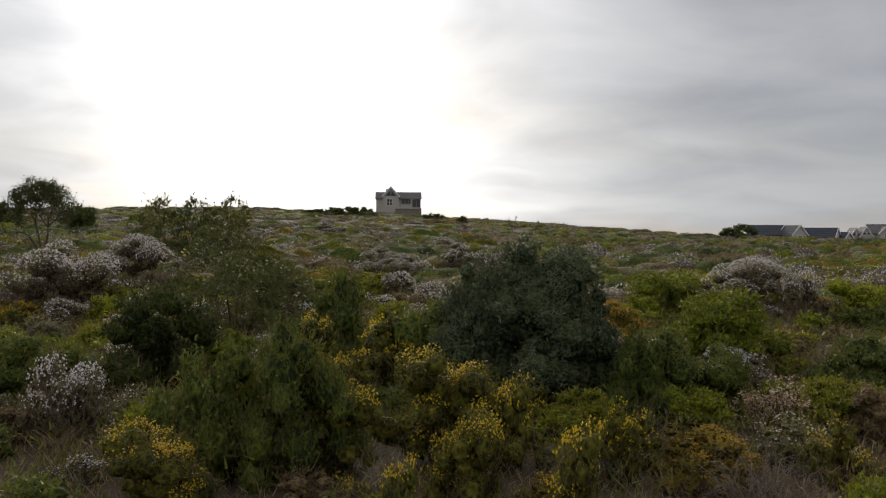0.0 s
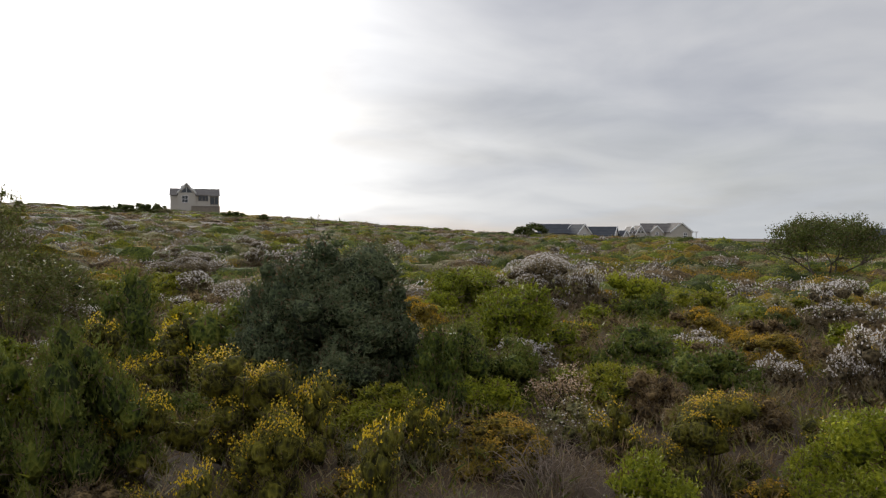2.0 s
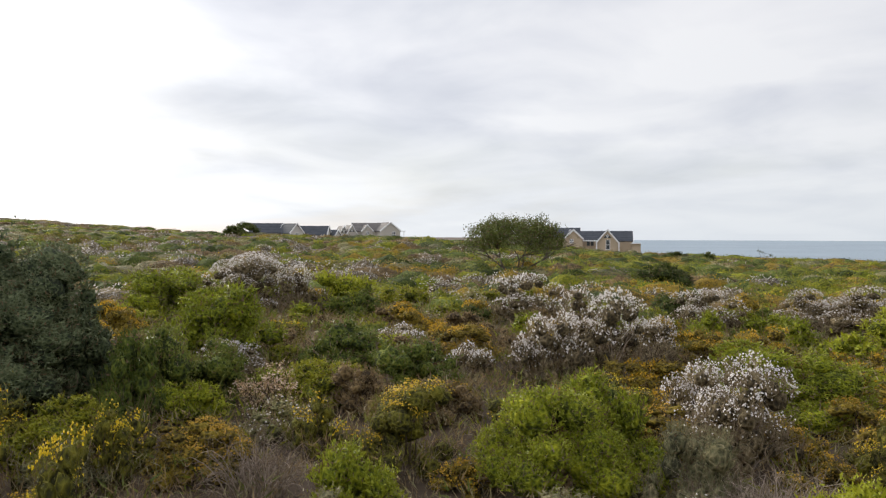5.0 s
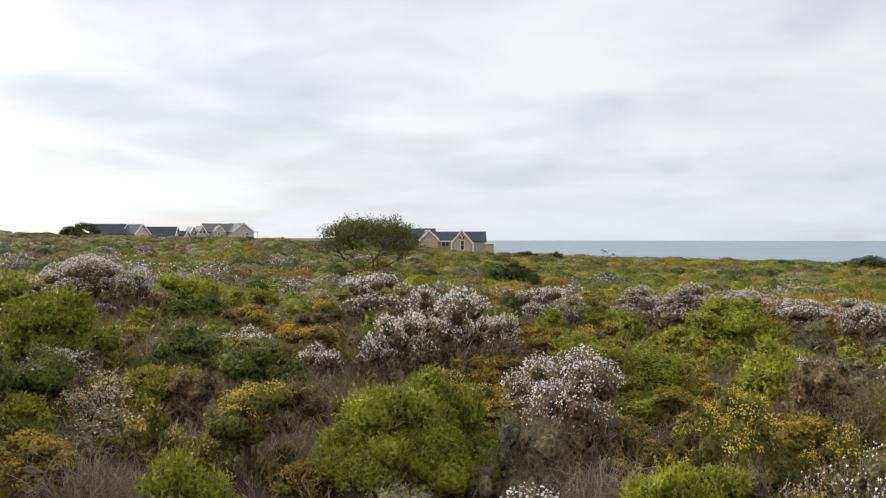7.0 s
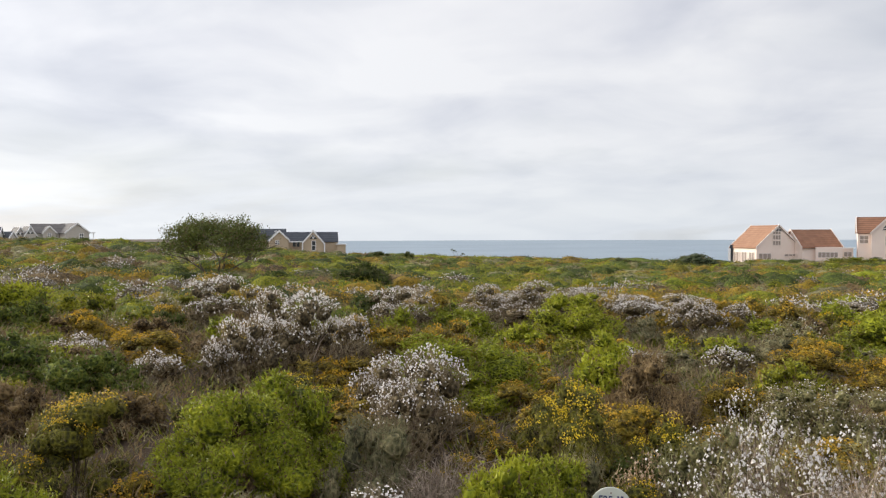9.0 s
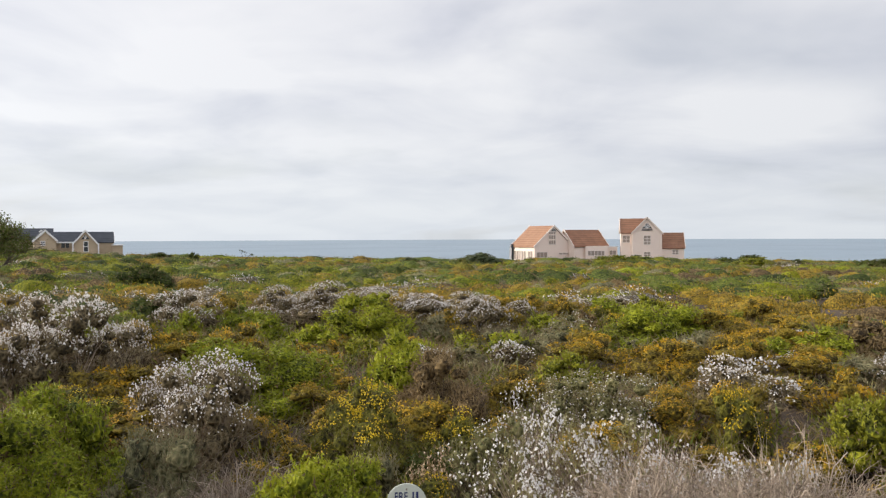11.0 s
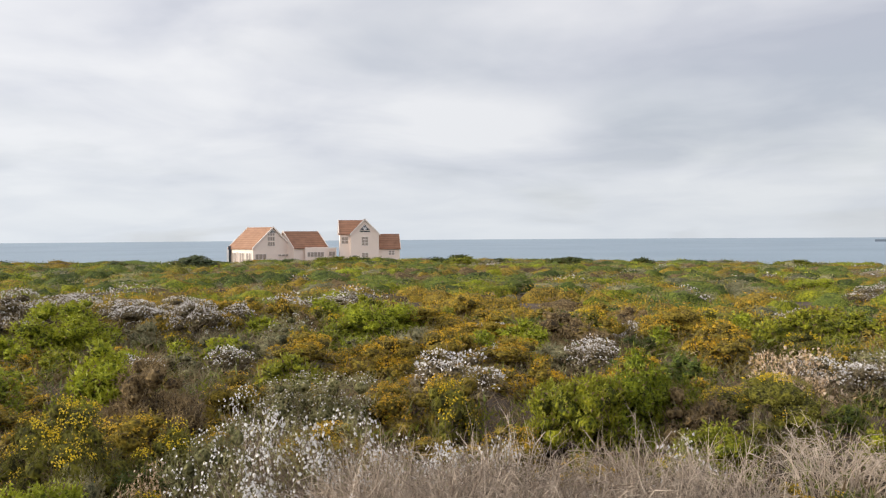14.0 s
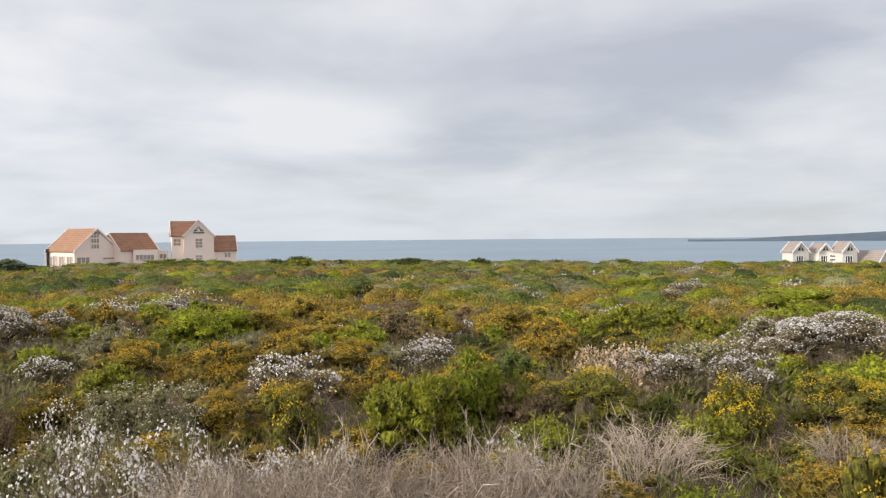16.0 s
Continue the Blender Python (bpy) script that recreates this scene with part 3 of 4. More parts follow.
# ---- the shrubs that stand out, nearest first ----
shrub("dry", 6.66, -1.97, 1.24, 1.19)
shrub("dry", 6.50, -3.09, 1.38, 1.23)
shrub("dry", 6.21, -3.65, 0.99, 1.11)
shrub("yellow", 1.55, 7.55, 0.58, 0.79)
shrub("dry", 7.58, -1.35, 0.85, 1.11)
shrub("dry", 7.36, -2.50, 1.18, 1.23)
shrub("lime", 5.56, 5.96, 1.09, 0.89)
shrub("dry", 7.93, -1.74, 1.45, 1.21)
shrub("dry", 6.82, -4.68, 1.14, 1.19)
shrub("yellow", 3.35, 7.52, 0.80, 1.07)
shrub("dry", 7.83, -2.95, 1.55, 1.26)
shrub("daisy", 7.89, -2.79, 0.63, 0.97)
shrub("yellow", -0.72, 8.53, 1.46, 1.05)
shrub("dry", 7.42, -4.15, 1.52, 1.29)
shrub("lime", 8.11, 2.13, 0.94, 0.80)
shrub("lime", 8.24, 1.57, 1.00, 0.82)
shrub("lime", 8.16, 2.02, 0.89, 0.74)
shrub("yellow", 2.49, 8.33, 1.02, 1.03)
shrub("daisy", 8.63, -1.05, 1.32, 1.35)
shrub("daisy", 8.93, -0.81, 1.13, 1.25)
shrub("daisy", 8.82, -1.70, 1.38, 1.34)
shrub("daisy", 8.30, -0.35, 1.10, 1.10)
shrub("daisy", 7.60, -0.62, 1.00, 0.92)
shrub("daisy", 8.25, -2.30, 1.15, 1.18)
shrub("daisy", 7.20, -1.30, 1.00, 0.88)
shrub("sparse", 9.35, 0.05, 1.25, 1.10)
shrub("daisy", 7.69, -4.85, 0.81, 0.94)
shrub("dry", 8.49, 2.78, 1.26, 0.73)
shrub("grey", 9.01, 1.34, 0.70, 0.76)
shrub("dry", 5.74, 7.77, 1.03, 0.80, 0.4)
shrub("yellow", 5.62, -7.89, 0.84, 0.91)
shrub("brown", 8.28, 5.07, 1.12, 1.00)
shrub("grey", 8.60, 3.64, 1.19, 1.17)
shrub("beige", 9.44, 0.74, 0.66, 0.66)
shrub("lime", 8.45, 5.16, 2.45, 1.50)
shrub("leafy", 0.84, 9.84, 1.50, 1.74)
shrub("yellow", 1.36, 9.94, 1.11, 1.02)
shrub("yellow", 7.53, 7.04, 1.53, 1.12)
shrub("leafy", -0.10, 10.25, 1.41, 1.54)
shrub("daisy", 10.14, -0.54, 0.85, 0.95)
shrub("yellow", 3.40, 9.69, 0.86, 1.07)
shrub("yellow", 4.69, 9.15, 0.65, 0.84)
shrub("yellow", 2.69, 10.06, 1.80, 1.38)
shrub("dry", 8.09, -7.12, 1.38, 0.85)
shrub("green", 0.36, 10.59, 1.09, 1.36)
shrub("yellow", -0.09, 10.72, 0.74, 0.85)
shrub("yellow", 7.20, 8.31, 0.82, 0.77)
shrub("lime", 9.37, 5.53, 1.48, 1.44)
shrub("yellow", 10.50, 1.73, 1.49, 1.19)
shrub("yellow", 5.23, 9.87, 0.83, 0.72)
shrub("leafy", -0.58, 11.07, 0.84, 0.95)
shrub("yellow", 10.88, 0.57, 0.99, 0.83)
shrub("dry", 6.97, -9.32, 1.10, 0.75)
shrub("lime", -0.95, 11.41, 0.94, 0.63)
shrub("white", 10.90, 4.10, 1.72, 1.46)
shrub("daisy", 11.78, -0.45, 0.99, 0.98)
shrub("green", 10.82, -5.00, 1.48, 1.19)
shrub("yellow", 11.77, 2.07, 1.68, 0.95)
shrub("brown", 10.27, -6.63, 1.18, 0.90)
shrub("white", -2.09, 12.23, 1.11, 1.17)
shrub("lime", 10.82, -5.92, 1.62, 1.22)
shrub("yellow", 12.00, -3.46, 1.04, 1.02)
shrub("green", 10.94, -6.67, 1.15, 1.00)
shrub("yellow", 10.30, -7.63, 2.04, 0.92)
shrub("yellow", 9.05, -9.55, 1.16, 0.93)
shrub("brown", 9.18, 9.43, 1.25, 0.89)
shrub("leafy", 6.41, 11.64, 1.17, 1.23)
shrub("sparse", 12.83, -1.54, 2.08, 1.20)
shrub("yellow", 9.03, -9.43, 0.99, 0.84)
shrub("white", 12.19, 5.00, 1.18, 1.20)
shrub("beige", 8.28, 10.73, 1.20, 0.82)
shrub("ochre", 12.66, -3.67, 1.20, 0.87)
shrub("brown", 13.52, 0.83, 1.52, 1.23)
shrub("yellow", 1.52, 13.74, 1.44, 1.37)
shrub("olive", 4.02, 13.48, 1.47, 1.66)
shrub("leafy", 7.03, 12.23, 1.48, 1.24)
shrub("beige", 8.58, 11.04, 1.18, 0.77)
shrub("yellow", 8.75, -11.66, 2.08, 0.99)
shrub("olive", 6.29, 12.85, 1.20, 1.56)
shrub("leafy", 8.12, 12.46, 1.52, 1.00)
shrub("brown", 14.34, 1.05, 1.72, 1.19)
shrub("olive", 5.30, 13.67, 3.10, 2.45)
shrub("leafy", -3.08, 14.82, 2.09, 1.21)
shrub("beige", 11.65, -9.54, 1.25, 0.98)
shrub("yellow", 2.91, 14.81, 1.89, 1.25)
shrub("white", 14.42, -4.16, 1.99, 1.04)
shrub("dark", -1.07, 15.19, 2.42, 1.79)
shrub("leafy", 11.51, 10.39, 1.59, 0.99)
shrub("olive", 5.40, 14.40, 2.75, 2.50)
shrub("olive", 5.95, 13.70, 2.00, 2.30)
shrub("olive", 4.80, 14.00, 2.00, 2.28)
shrub("beige", 12.09, -9.66, 1.61, 1.23)
shrub("lime", 15.26, 1.94, 1.84, 1.21)
shrub("ochre", 14.32, -6.12, 1.30, 0.81)
shrub("leafy", 3.66, 15.18, 1.85, 1.57)
shrub("lime", 14.85, 4.59, 3.06, 1.39)
shrub("white", 14.03, 9.48, 1.05, 0.90)
shrub("leafy", 11.72, 12.41, 1.87, 1.05)
shrub("white", 14.56, 9.18, 1.78, 1.41)
shrub("white", 13.55, 10.77, 1.07, 0.69)
shrub("white", 15.70, 8.59, 2.59, 1.92)
shrub("leafy", 2.42, 17.78, 1.62, 1.79)
shrub("lime", 10.40, 15.18, 2.77, 1.69)
shrub("ochre", 17.78, -3.63, 1.64, 0.88)
shrub("sparse", 13.15, -12.95, 1.52, 0.85)
shrub("ochre", 17.30, -6.27, 2.31, 0.83)
shrub("ochre", 18.11, -3.72, 2.07, 0.87)
shrub("ochre", 14.71, 11.98, 2.09, 0.90)
shrub("ochre", 18.80, -1.80, 2.38, 0.98)
shrub("sparse", 13.86, -13.54, 1.75, 0.73)
shrub("white", 17.95, 8.68, 1.66, 1.26)
shrub("ochre", 16.96, -11.39, 1.71, 0.96)
shrub("white", 13.30, -15.88, 2.56, 1.18)
shrub("tall", 0.51, 21.22, 3.98, 2.80)
shrub("ochre", 17.75, -12.12, 1.92, 0.88)
shrub("ochre", 10.30, 19.34, 1.50, 0.88)
shrub("ochre", 10.14, 19.02, 1.51, 0.96)
shrub("white", 13.21, -17.91, 3.06, 1.26)
shrub("brown", 20.77, -9.35, 1.91, 1.10)
shrub("ochre", 20.49, -10.09, 2.07, 0.95)
shrub("ochre", 21.72, -7.94, 2.24, 0.95)
shrub("white", 23.76, 0.40, 2.17, 1.33)
shrub("ochre", 22.79, -7.16, 2.50, 0.91)
shrub("lime", 23.44, 3.90, 2.84, 1.41)
shrub("white", 21.13, -11.31, 1.00, 0.77)
shrub("dark", 2.06, 24.19, 2.20, 1.67)
shrub("lime", 23.90, -4.54, 2.73, 1.24)
shrub("ochre", 21.03, -12.56, 2.39, 1.08)
shrub("ochre", 23.90, -6.41, 2.23, 0.92)
shrub("lime", 22.79, 9.19, 1.04, 0.77)
shrub("white", 20.83, 14.06, 2.61, 1.68)
shrub("lime", 13.71, 22.34, 3.25, 1.60)
shrub("white", 24.16, 9.75, 2.38, 1.40)
shrub("white", 25.62, 5.11, 3.49, 1.64)
shrub("white", 25.04, -8.44, 1.48, 0.50)
shrub("white", 17.38, 20.74, 1.68, 1.50)
shrub("ochre", 26.66, 0.09, 2.06, 1.12)
shrub("lime", 18.51, 19.88, 2.44, 1.54)
shrub("white", -4.59, 26.72, 3.58, 2.25)
shrub("white", 26.20, 7.02, 2.86, 1.52)
shrub("white", 27.85, 1.63, 3.53, 1.23)
shrub("white", 16.86, 23.33, 3.78, 1.98)
shrub("white", -2.30, 30.90, 3.24, 2.13)
shrub("white", 31.47, -4.22, 2.67, 0.94)
shrub("lime", 23.14, -27.81, 5.02, 1.27)
shrub("white", 7.97, 36.85, 3.69, 1.58)
shrub("white", 31.14, -29.58, 2.69, 1.15)
shrub("dark", 42.88, -16.58, 1.54, 0.77)
shrub("tall", -0.98, 46.22, 3.55, 3.48)
shrub("white", 13.43, 44.24, 2.59, 1.29)
shrub("tall", 0.99, 47.21, 3.14, 3.69)
shrub("dark", 43.28, 19.66, 2.34, 1.33)
shrub("tall", -2.99, 48.14, 3.20, 3.52)
shrub("dark", 44.10, 20.04, 3.38, 1.38)
shrub("lime", 41.41, -34.44, 3.38, 1.24)
shrub("lime", 43.40, -36.73, 3.18, 1.18)
shrub("white", 17.89, 60.84, 3.56, 1.33)
shrub("white", 12.32, 86.73, 4.30, 1.64)
shrub("dark", -12.72, 89.35, 3.16, 3.23)
shrub("dark", -20.29, 93.08, 4.00, 3.04)
shrub("dark", 99.99, 4.51, 2.81, 1.45)
shrub("green", 88.52, 46.44, 4.21, 0.73)
shrub("olive", 104.07, 2.41, 4.53, 2.05)
shrub("green", 103.44, -31.49, 5.31, 1.75)
shrub("dark", 99.14, -43.77, 4.55, 1.50)
shrub("olive", 108.00, 3.05, 4.55, 2.00)
shrub("dark", 107.43, 11.37, 3.03, 1.24)
shrub("dark", 100.50, -45.05, 4.64, 1.55)
shrub("dark", 109.93, 3.59, 4.64, 2.05)
shrub("dark", 107.70, -31.18, 7.87, 1.90)
shrub("grey", 106.10, -36.26, 3.46, 1.20)
shrub("lime", 78.23, -80.80, 5.98, 1.25)
shrub("dark", 65.33, -91.57, 6.29, 0.81)
shrub("dark", 97.90, -55.23, 3.15, 1.40)
shrub("olive", 111.23, 12.94, 3.15, 1.11)
shrub("grey", 109.62, 22.84, 3.93, 0.89)
shrub("dark", 99.52, -55.88, 2.72, 1.45)
shrub("green", 90.17, -73.68, 6.52, 1.15)
shrub("dark", 111.39, -39.32, 2.98, 1.20)
shrub("olive", 83.40, 86.87, 5.06, 1.02)
shrub("green", 120.99, -16.51, 8.57, 1.60)
shrub("dark", 111.86, 48.60, 3.94, 1.37)
shrub("dark", 113.48, 44.70, 2.57, 1.34)
shrub("dark", 122.46, -20.22, 5.23, 1.50)
shrub("dark", 84.79, 118.20, 4.07, 2.05)
shrub("dark", 88.97, 121.34, 6.53, 2.78)
shrub("grey", 34.25, 176.89, 3.79, 2.02)
shrub("dark", 28.25, 183.01, 5.20, 1.94)
shrub("dark", 55.29, 176.69, 3.12, 1.67)
shrub("dark", 32.22, 183.37, 4.70, 2.33)
shrub("dark", 21.18, 184.98, 3.92, 1.14)
shrub("dark", 50.59, 179.14, 2.87, 1.89)
shrub("dark", 24.23, 186.62, 4.75, 1.46)
shrub("dark", 48.85, 181.70, 3.43, 2.00)
shrub("dark", 27.08, 188.25, 4.54, 1.92)
shrub("dark", 31.56, 189.57, 4.05, 2.44)
shrub("dark", 35.98, 192.85, 4.13, 2.53)

# ---- houses ----
KEEP_CLEAR = []
CREAM = rough_material("cream_plaster", (0.79, 0.655, 0.565), (0.86, 0.73, 0.635), 0.6, 0.85, 0.15, 8)
SAND = rough_material("sand_plaster", (0.48, 0.44, 0.38), (0.58, 0.54, 0.47), 0.6, 0.85, 0.15, 8)
TAN = rough_material("tan_plaster", (0.42, 0.33, 0.22), (0.54, 0.43, 0.30), 0.6, 0.85, 0.15, 8)
CHALK = rough_material("chalk_plaster", (0.53, 0.50, 0.45), (0.64, 0.61, 0.555), 0.6, 0.85, 0.15, 8)
TRIM = rough_material("white_paint", (0.80, 0.79, 0.77), (0.87, 0.86, 0.85), 2, 0.6, 0.05)
STONE = rough_material("plinth_stone", (0.20, 0.17, 0.13), (0.34, 0.29, 0.23), 1.5, 0.9, 0.4)


def tile_material(name, low, high, pitch=0.36):
    """Roof tiles in courses down the slope."""
    m, tree, bsdf = material(name)
    where = tree.nodes.new("ShaderNodeTexCoord").outputs["Object"]
    course = shader(tree, "ShaderNodeTexWave", Scale=0.3 / pitch, Distortion=0.6)
    course.bands_direction = "Z"
    stain = shader(tree, "ShaderNodeTexNoise", Scale=0.9, Detail=6.0)
    tree.links.new(where, course.inputs["Vector"])
    tree.links.new(where, stain.inputs["Vector"])
    mix = maths(tree, "ADD", maths(tree, "MULTIPLY", course.outputs[0], 0.3), maths(tree, "MULTIPLY", stain.outputs[0], 0.7))
    tree.links.new(ramp(tree, mix, [(0.25, low), (0.75, high)]), bsdf.inputs["Base Color"])
    bsdf.inputs["Roughness"].default_value = 0.8
    relief = shader(tree, "ShaderNodeBump", Strength=0.6, Distance=0.05)
    tree.links.new(course.outputs[0], relief.inputs["Height"])
    tree.links.new(relief.outputs[0], bsdf.inputs["Normal"])
    return m


CLAY = tile_material("clay_tile", (0.25, 0.125, 0.07), (0.375, 0.205, 0.12))
BRICK_TILE = tile_material("brown_clay_tile", (0.17, 0.078, 0.042), (0.31, 0.15, 0.085))
PALE = rough_material("pale_cream_paint", (0.76, 0.66, 0.58), (0.84, 0.74, 0.66), 2, 0.7, 0.05)
SLATE = tile_material("slate_tile", (0.028, 0.033, 0.042), (0.065, 0.072, 0.085))
FAWN = tile_material("fawn_tile", (0.22, 0.175, 0.15), (0.34, 0.28, 0.24))
THATCH = tile_material("grey_tile", (0.10, 0.09, 0.085), (0.19, 0.175, 0.16))


def glass_material():
    m, tree, bsdf = material("window_glass")
    bsdf.inputs["Base Color"].default_value = (0.05, 0.055, 0.06, 1)
    bsdf.inputs["Roughness"].default_value = 0.12
    bsdf.inputs["Specular IOR Level"].default_value = 0.6
    return m


GLASS = glass_material()
BLIND = rough_material("drawn_blind", (0.24, 0.19, 0.16), (0.40, 0.33, 0.28), 3, 0.35, 0.02)


def box(bm, x0, x1, y0, y1, z0, z1, m=None):
    made = bmesh.ops.create_cube(bm, size=1)["verts"]
    bmesh.ops.scale(bm, vec=(x1 - x0, y1 - y0, z1 - z0), verts=made)
    bmesh.ops.translate(bm, vec=((x0 + x1) / 2, (y0 + y1) / 2, (z0 + z1) / 2), verts=made)
    if m:
        bmesh.ops.transform(bm, matrix=m, verts=made)


def solid(bm, outline, depth, m):
    """A flat outline (x, z) thickened from y = 0 back to depth."""
    front = [bm.verts.new(m @ Vector((x, 0, z))) for x, z in outline]
    back = [bm.verts.new(m @ Vector((x, depth, z))) for x, z in outline]
    bm.faces.new(front)
    bm.faces.new(back[::-1])
    for k in range(len(outline)):
        j = (k + 1) % len(outline)
        bm.faces.new((front[j], front[k], back[k], back[j]))


def house(name, label, heading, distance, base, clear=11):
    x, y = distance * math.sin(radians(heading)), distance * math.cos(radians(heading))
    thing = new(name)
    thing.location, thing.rotation_euler = (x, y, base), (0, 0, radians(-heading))
    KEEP_CLEAR.append((x, y, clear))
    return tagged(thing, label, "house", group="houses on the heath")


def block(thing, x, y, wide, deep, eave, ridge, rot, wall, tiles, trim=TRIM, over=0.25, foot=-1.5, verge=0.22):
    """A gabled block: its gable, centred on (x, y), faces the camera when rot is 0. Returns the gable's pose."""
    m = pose(x, y, 0, 0, 0, rot)
    h = wide / 2
    bm = bmesh.new()
    solid(bm, [(-h, foot), (h, foot), (h, eave), (0, ridge - 0.1), (-h, eave)], deep, m)
    part("wall", bm, wall, thing)
    pitch = (ridge - eave) / h
    for side in (-1, 1):
        bm = bmesh.new()
        low = (side * (h + over), eave - over * pitch)
        line = [low, (0, ridge), (0, ridge + 0.18), (side * (h + over), low[1] + 0.18)]
        solid(bm, line if side < 0 else line[::-1], deep + 0.3, m @ pose(0, -0.15, 0))
        part("roof", bm, tiles, thing)
        for at in (-0.27, deep + 0.15):
            bm = bmesh.new()
            line = [(low[0], low[1] - 0.05), (0, ridge - 0.05), (0, ridge - 0.05 + verge + 0.15), (low[0], low[1] - 0.05 + verge + 0.15)]
            solid(bm, line if side < 0 else line[::-1], 0.12, m @ pose(0, at, 0))
            part("barge_board", bm, trim, thing, "white barge board")
    return m


def window(thing, m, u, z, wide, tall, cols=2, rows=2, frame_mat=TRIM, glass=GLASS, shape=None):
    """A framed window standing on a wall's face: u across and z up in the gable's pose m."""
    at = m @ pose(u, -0.04, z)
    bm = bmesh.new()
    t = 0.1
    loops = []
    for y in (-0.06, 0.06):
        for cut in (0, t):
            a, b = wide / 2 - cut, tall / 2 - cut
            loops.append([bm.verts.new(at @ Vector((x, y, z1))) for x, z1 in ((-a, -b), (a, -b), (a, b), (-a, b))])
    for one, two in ((0, 1), (3, 2), (2, 0), (1, 3)):
        for k in range(4):
            bm.faces.new((loops[one][k], loops[one][(k + 1) % 4], loops[two][(k + 1) % 4], loops[two][k]))
    whole = part("window", bm, frame_mat, thing)
    bm = bmesh.new()
    box(bm, -wide / 2 + 0.03, wide / 2 - 0.03, -0.01, 0.02, -tall / 2 + 0.03, tall / 2 - 0.03, at)
    part("pane", bm, glass, whole, "dark glass pane")
    for k in range(1, cols):
        bm = bmesh.new()
        c = -wide / 2 + wide * k / cols
        box(bm, c - 0.05, c + 0.05, -0.05, 0.05, -tall / 2 + t, tall / 2 - t, at)
        part("glazing_bar", bm, frame_mat, whole)
    for k in range(1, rows):
        bm = bmesh.new()
        c = -tall / 2 + tall * k / rows
        box(bm, -wide / 2 + t, wide / 2 - t, -0.045, 0.045, c - 0.05, c + 0.05, at)
        part("glazing_bar", bm, frame_mat, whole)
    return whole


def gable_window(thing, m, z, wide, tall, bars=2):
    """A three-cornered window under a gable, with bars that fan out."""
    at = m @ pose(0, -0.05, z)
    bm = bmesh.new()
    solid(bm, [(-wide / 2, 0), (wide / 2, 0), (0, tall)], 0.06, at)
    whole = part("gable_window", bm, GLASS, thing, "dark three-cornered gable window")
    for k in range(-bars, bars + 1):
        bm = bmesh.new()
        lean = 26.0 * k
        reach = tall * (0.92 - 0.13 * abs(k))
        box(bm, -0.05, 0.05, -0.06, -0.01, 0, reach, at @ pose(0, 0, 0, 0, lean, 0))
        part("glazing_bar", bm, TRIM, whole)
    return whole


def plain_wall(thing, name, x0, x1, y0, y1, z0, z1, mat, label=""):
    bm = bmesh.new()
    box(bm, x0, x1, y0, y1, z0, z1)
    return part(name, bm, mat, thing, label)


def house_on_the_brow():
    t = house("house", "grey-beige house with grey tiled roof on the brow", HA[0], 225, HA[1], 10)
    m = block(t, 6.2, 4.2, 8.4, 12.4, 5.0, 6.9, 90, SAND, THATCH)
    g = block(t, -2.1, -0.9, 4.5, 5.0, 5.6, 8.0, 0, SAND, THATCH, verge=0.35)
    gable_window(t, g, 5.75, 3.2, 1.6, 0)
    window(t, g, -0.4, 4.0, 1.6, 1.9)
    w = pose(0, 0, 0)
    window(t, w, 2.3, 4.4, 2.9, 1.7, 3, 1, STONE)
    window(t, w, 5.0, 3.7, 2.2, 2.1, 2, 1, STONE)
    plain_wall(t, "pillar", 3.4, 3.75, -0.5, -0.15, 0, 5.0, SAND)
    plain_wall(t, "balcony", -0.4, 6.3, -1.2, -0.1, 2.2, 2.45, SAND)
    plain_wall(t, "plinth", -0.9, 6.4, -1.0, -0.05, -1.5, 2.2, STONE, "brown stone plinth")
    plain_wall(t, "chimney", -3.6, -2.9, 4.0, 4.7, 6.0, 7.9, SAND)


def row_house():
    t = house("house", "low white-walled house with three dark slate roofs", HD[0], 190, HD[1], 11)
    block(t, -1.9, 4.0, 7.0, 7.6, 1.9, 4.0, 90, CHALK, SLATE)
    m = block(t, 1.2, -1.5, 3.6, 5.0, 1.9, 3.9, 35, CHALK, SLATE)
    window(t, m, 0, 1.4, 1.0, 1.0)
    block(t, 8.6, 2.5, 6.4, 6.6, 1.4, 3.4, 78, CHALK, SLATE)
    block(t, 10.9, 5.0, 3.4, 4.0, 1.2, 2.5, 60, CHALK, SLATE)


def gabled_house():
    t = house("house", "beige house with several white-edged gables", HE[0], 200, HE[1], 11)
    m = block(t, 5.0, -1.5, 5.2, 8.0, 2.4, 4.4, 22, SAND, THATCH)
    window(t, m, 0.9, 1.6, 1.0, 1.3)
    block(t, 2.6, 3.5, 6.0, 7.0, 2.4, 4.3, 90, SAND, THATCH)
    m = block(t, -0.6, -1.0, 2.6, 4.0, 2.4, 3.7, 15, SAND, THATCH)
    window(t, m, 0.0, 1.9, 0.8, 0.9)
    m = block(t, -4.4, -0.5, 2.4, 4.0, 1.8, 3.7, 20, SAND, THATCH)
    gable_window(t, m, 2.2, 1.4, 0.9, 1)
    m = block(t, -6.4, 0.3, 2.4, 4.0, 1.6, 3.5, 20, SAND, THATCH)
    gable_window(t, m, 2.0, 1.4, 0.9, 1)
    for x in (7.3, 8.3):
        plain_wall(t, "veranda_post", x, x + 0.18, -0.4, -0.2, -1, 2.3, TRIM)
    plain_wall(t, "veranda_roof", 6.9, 8.8, -0.6, 2.5, 2.3, 2.5, TRIM)


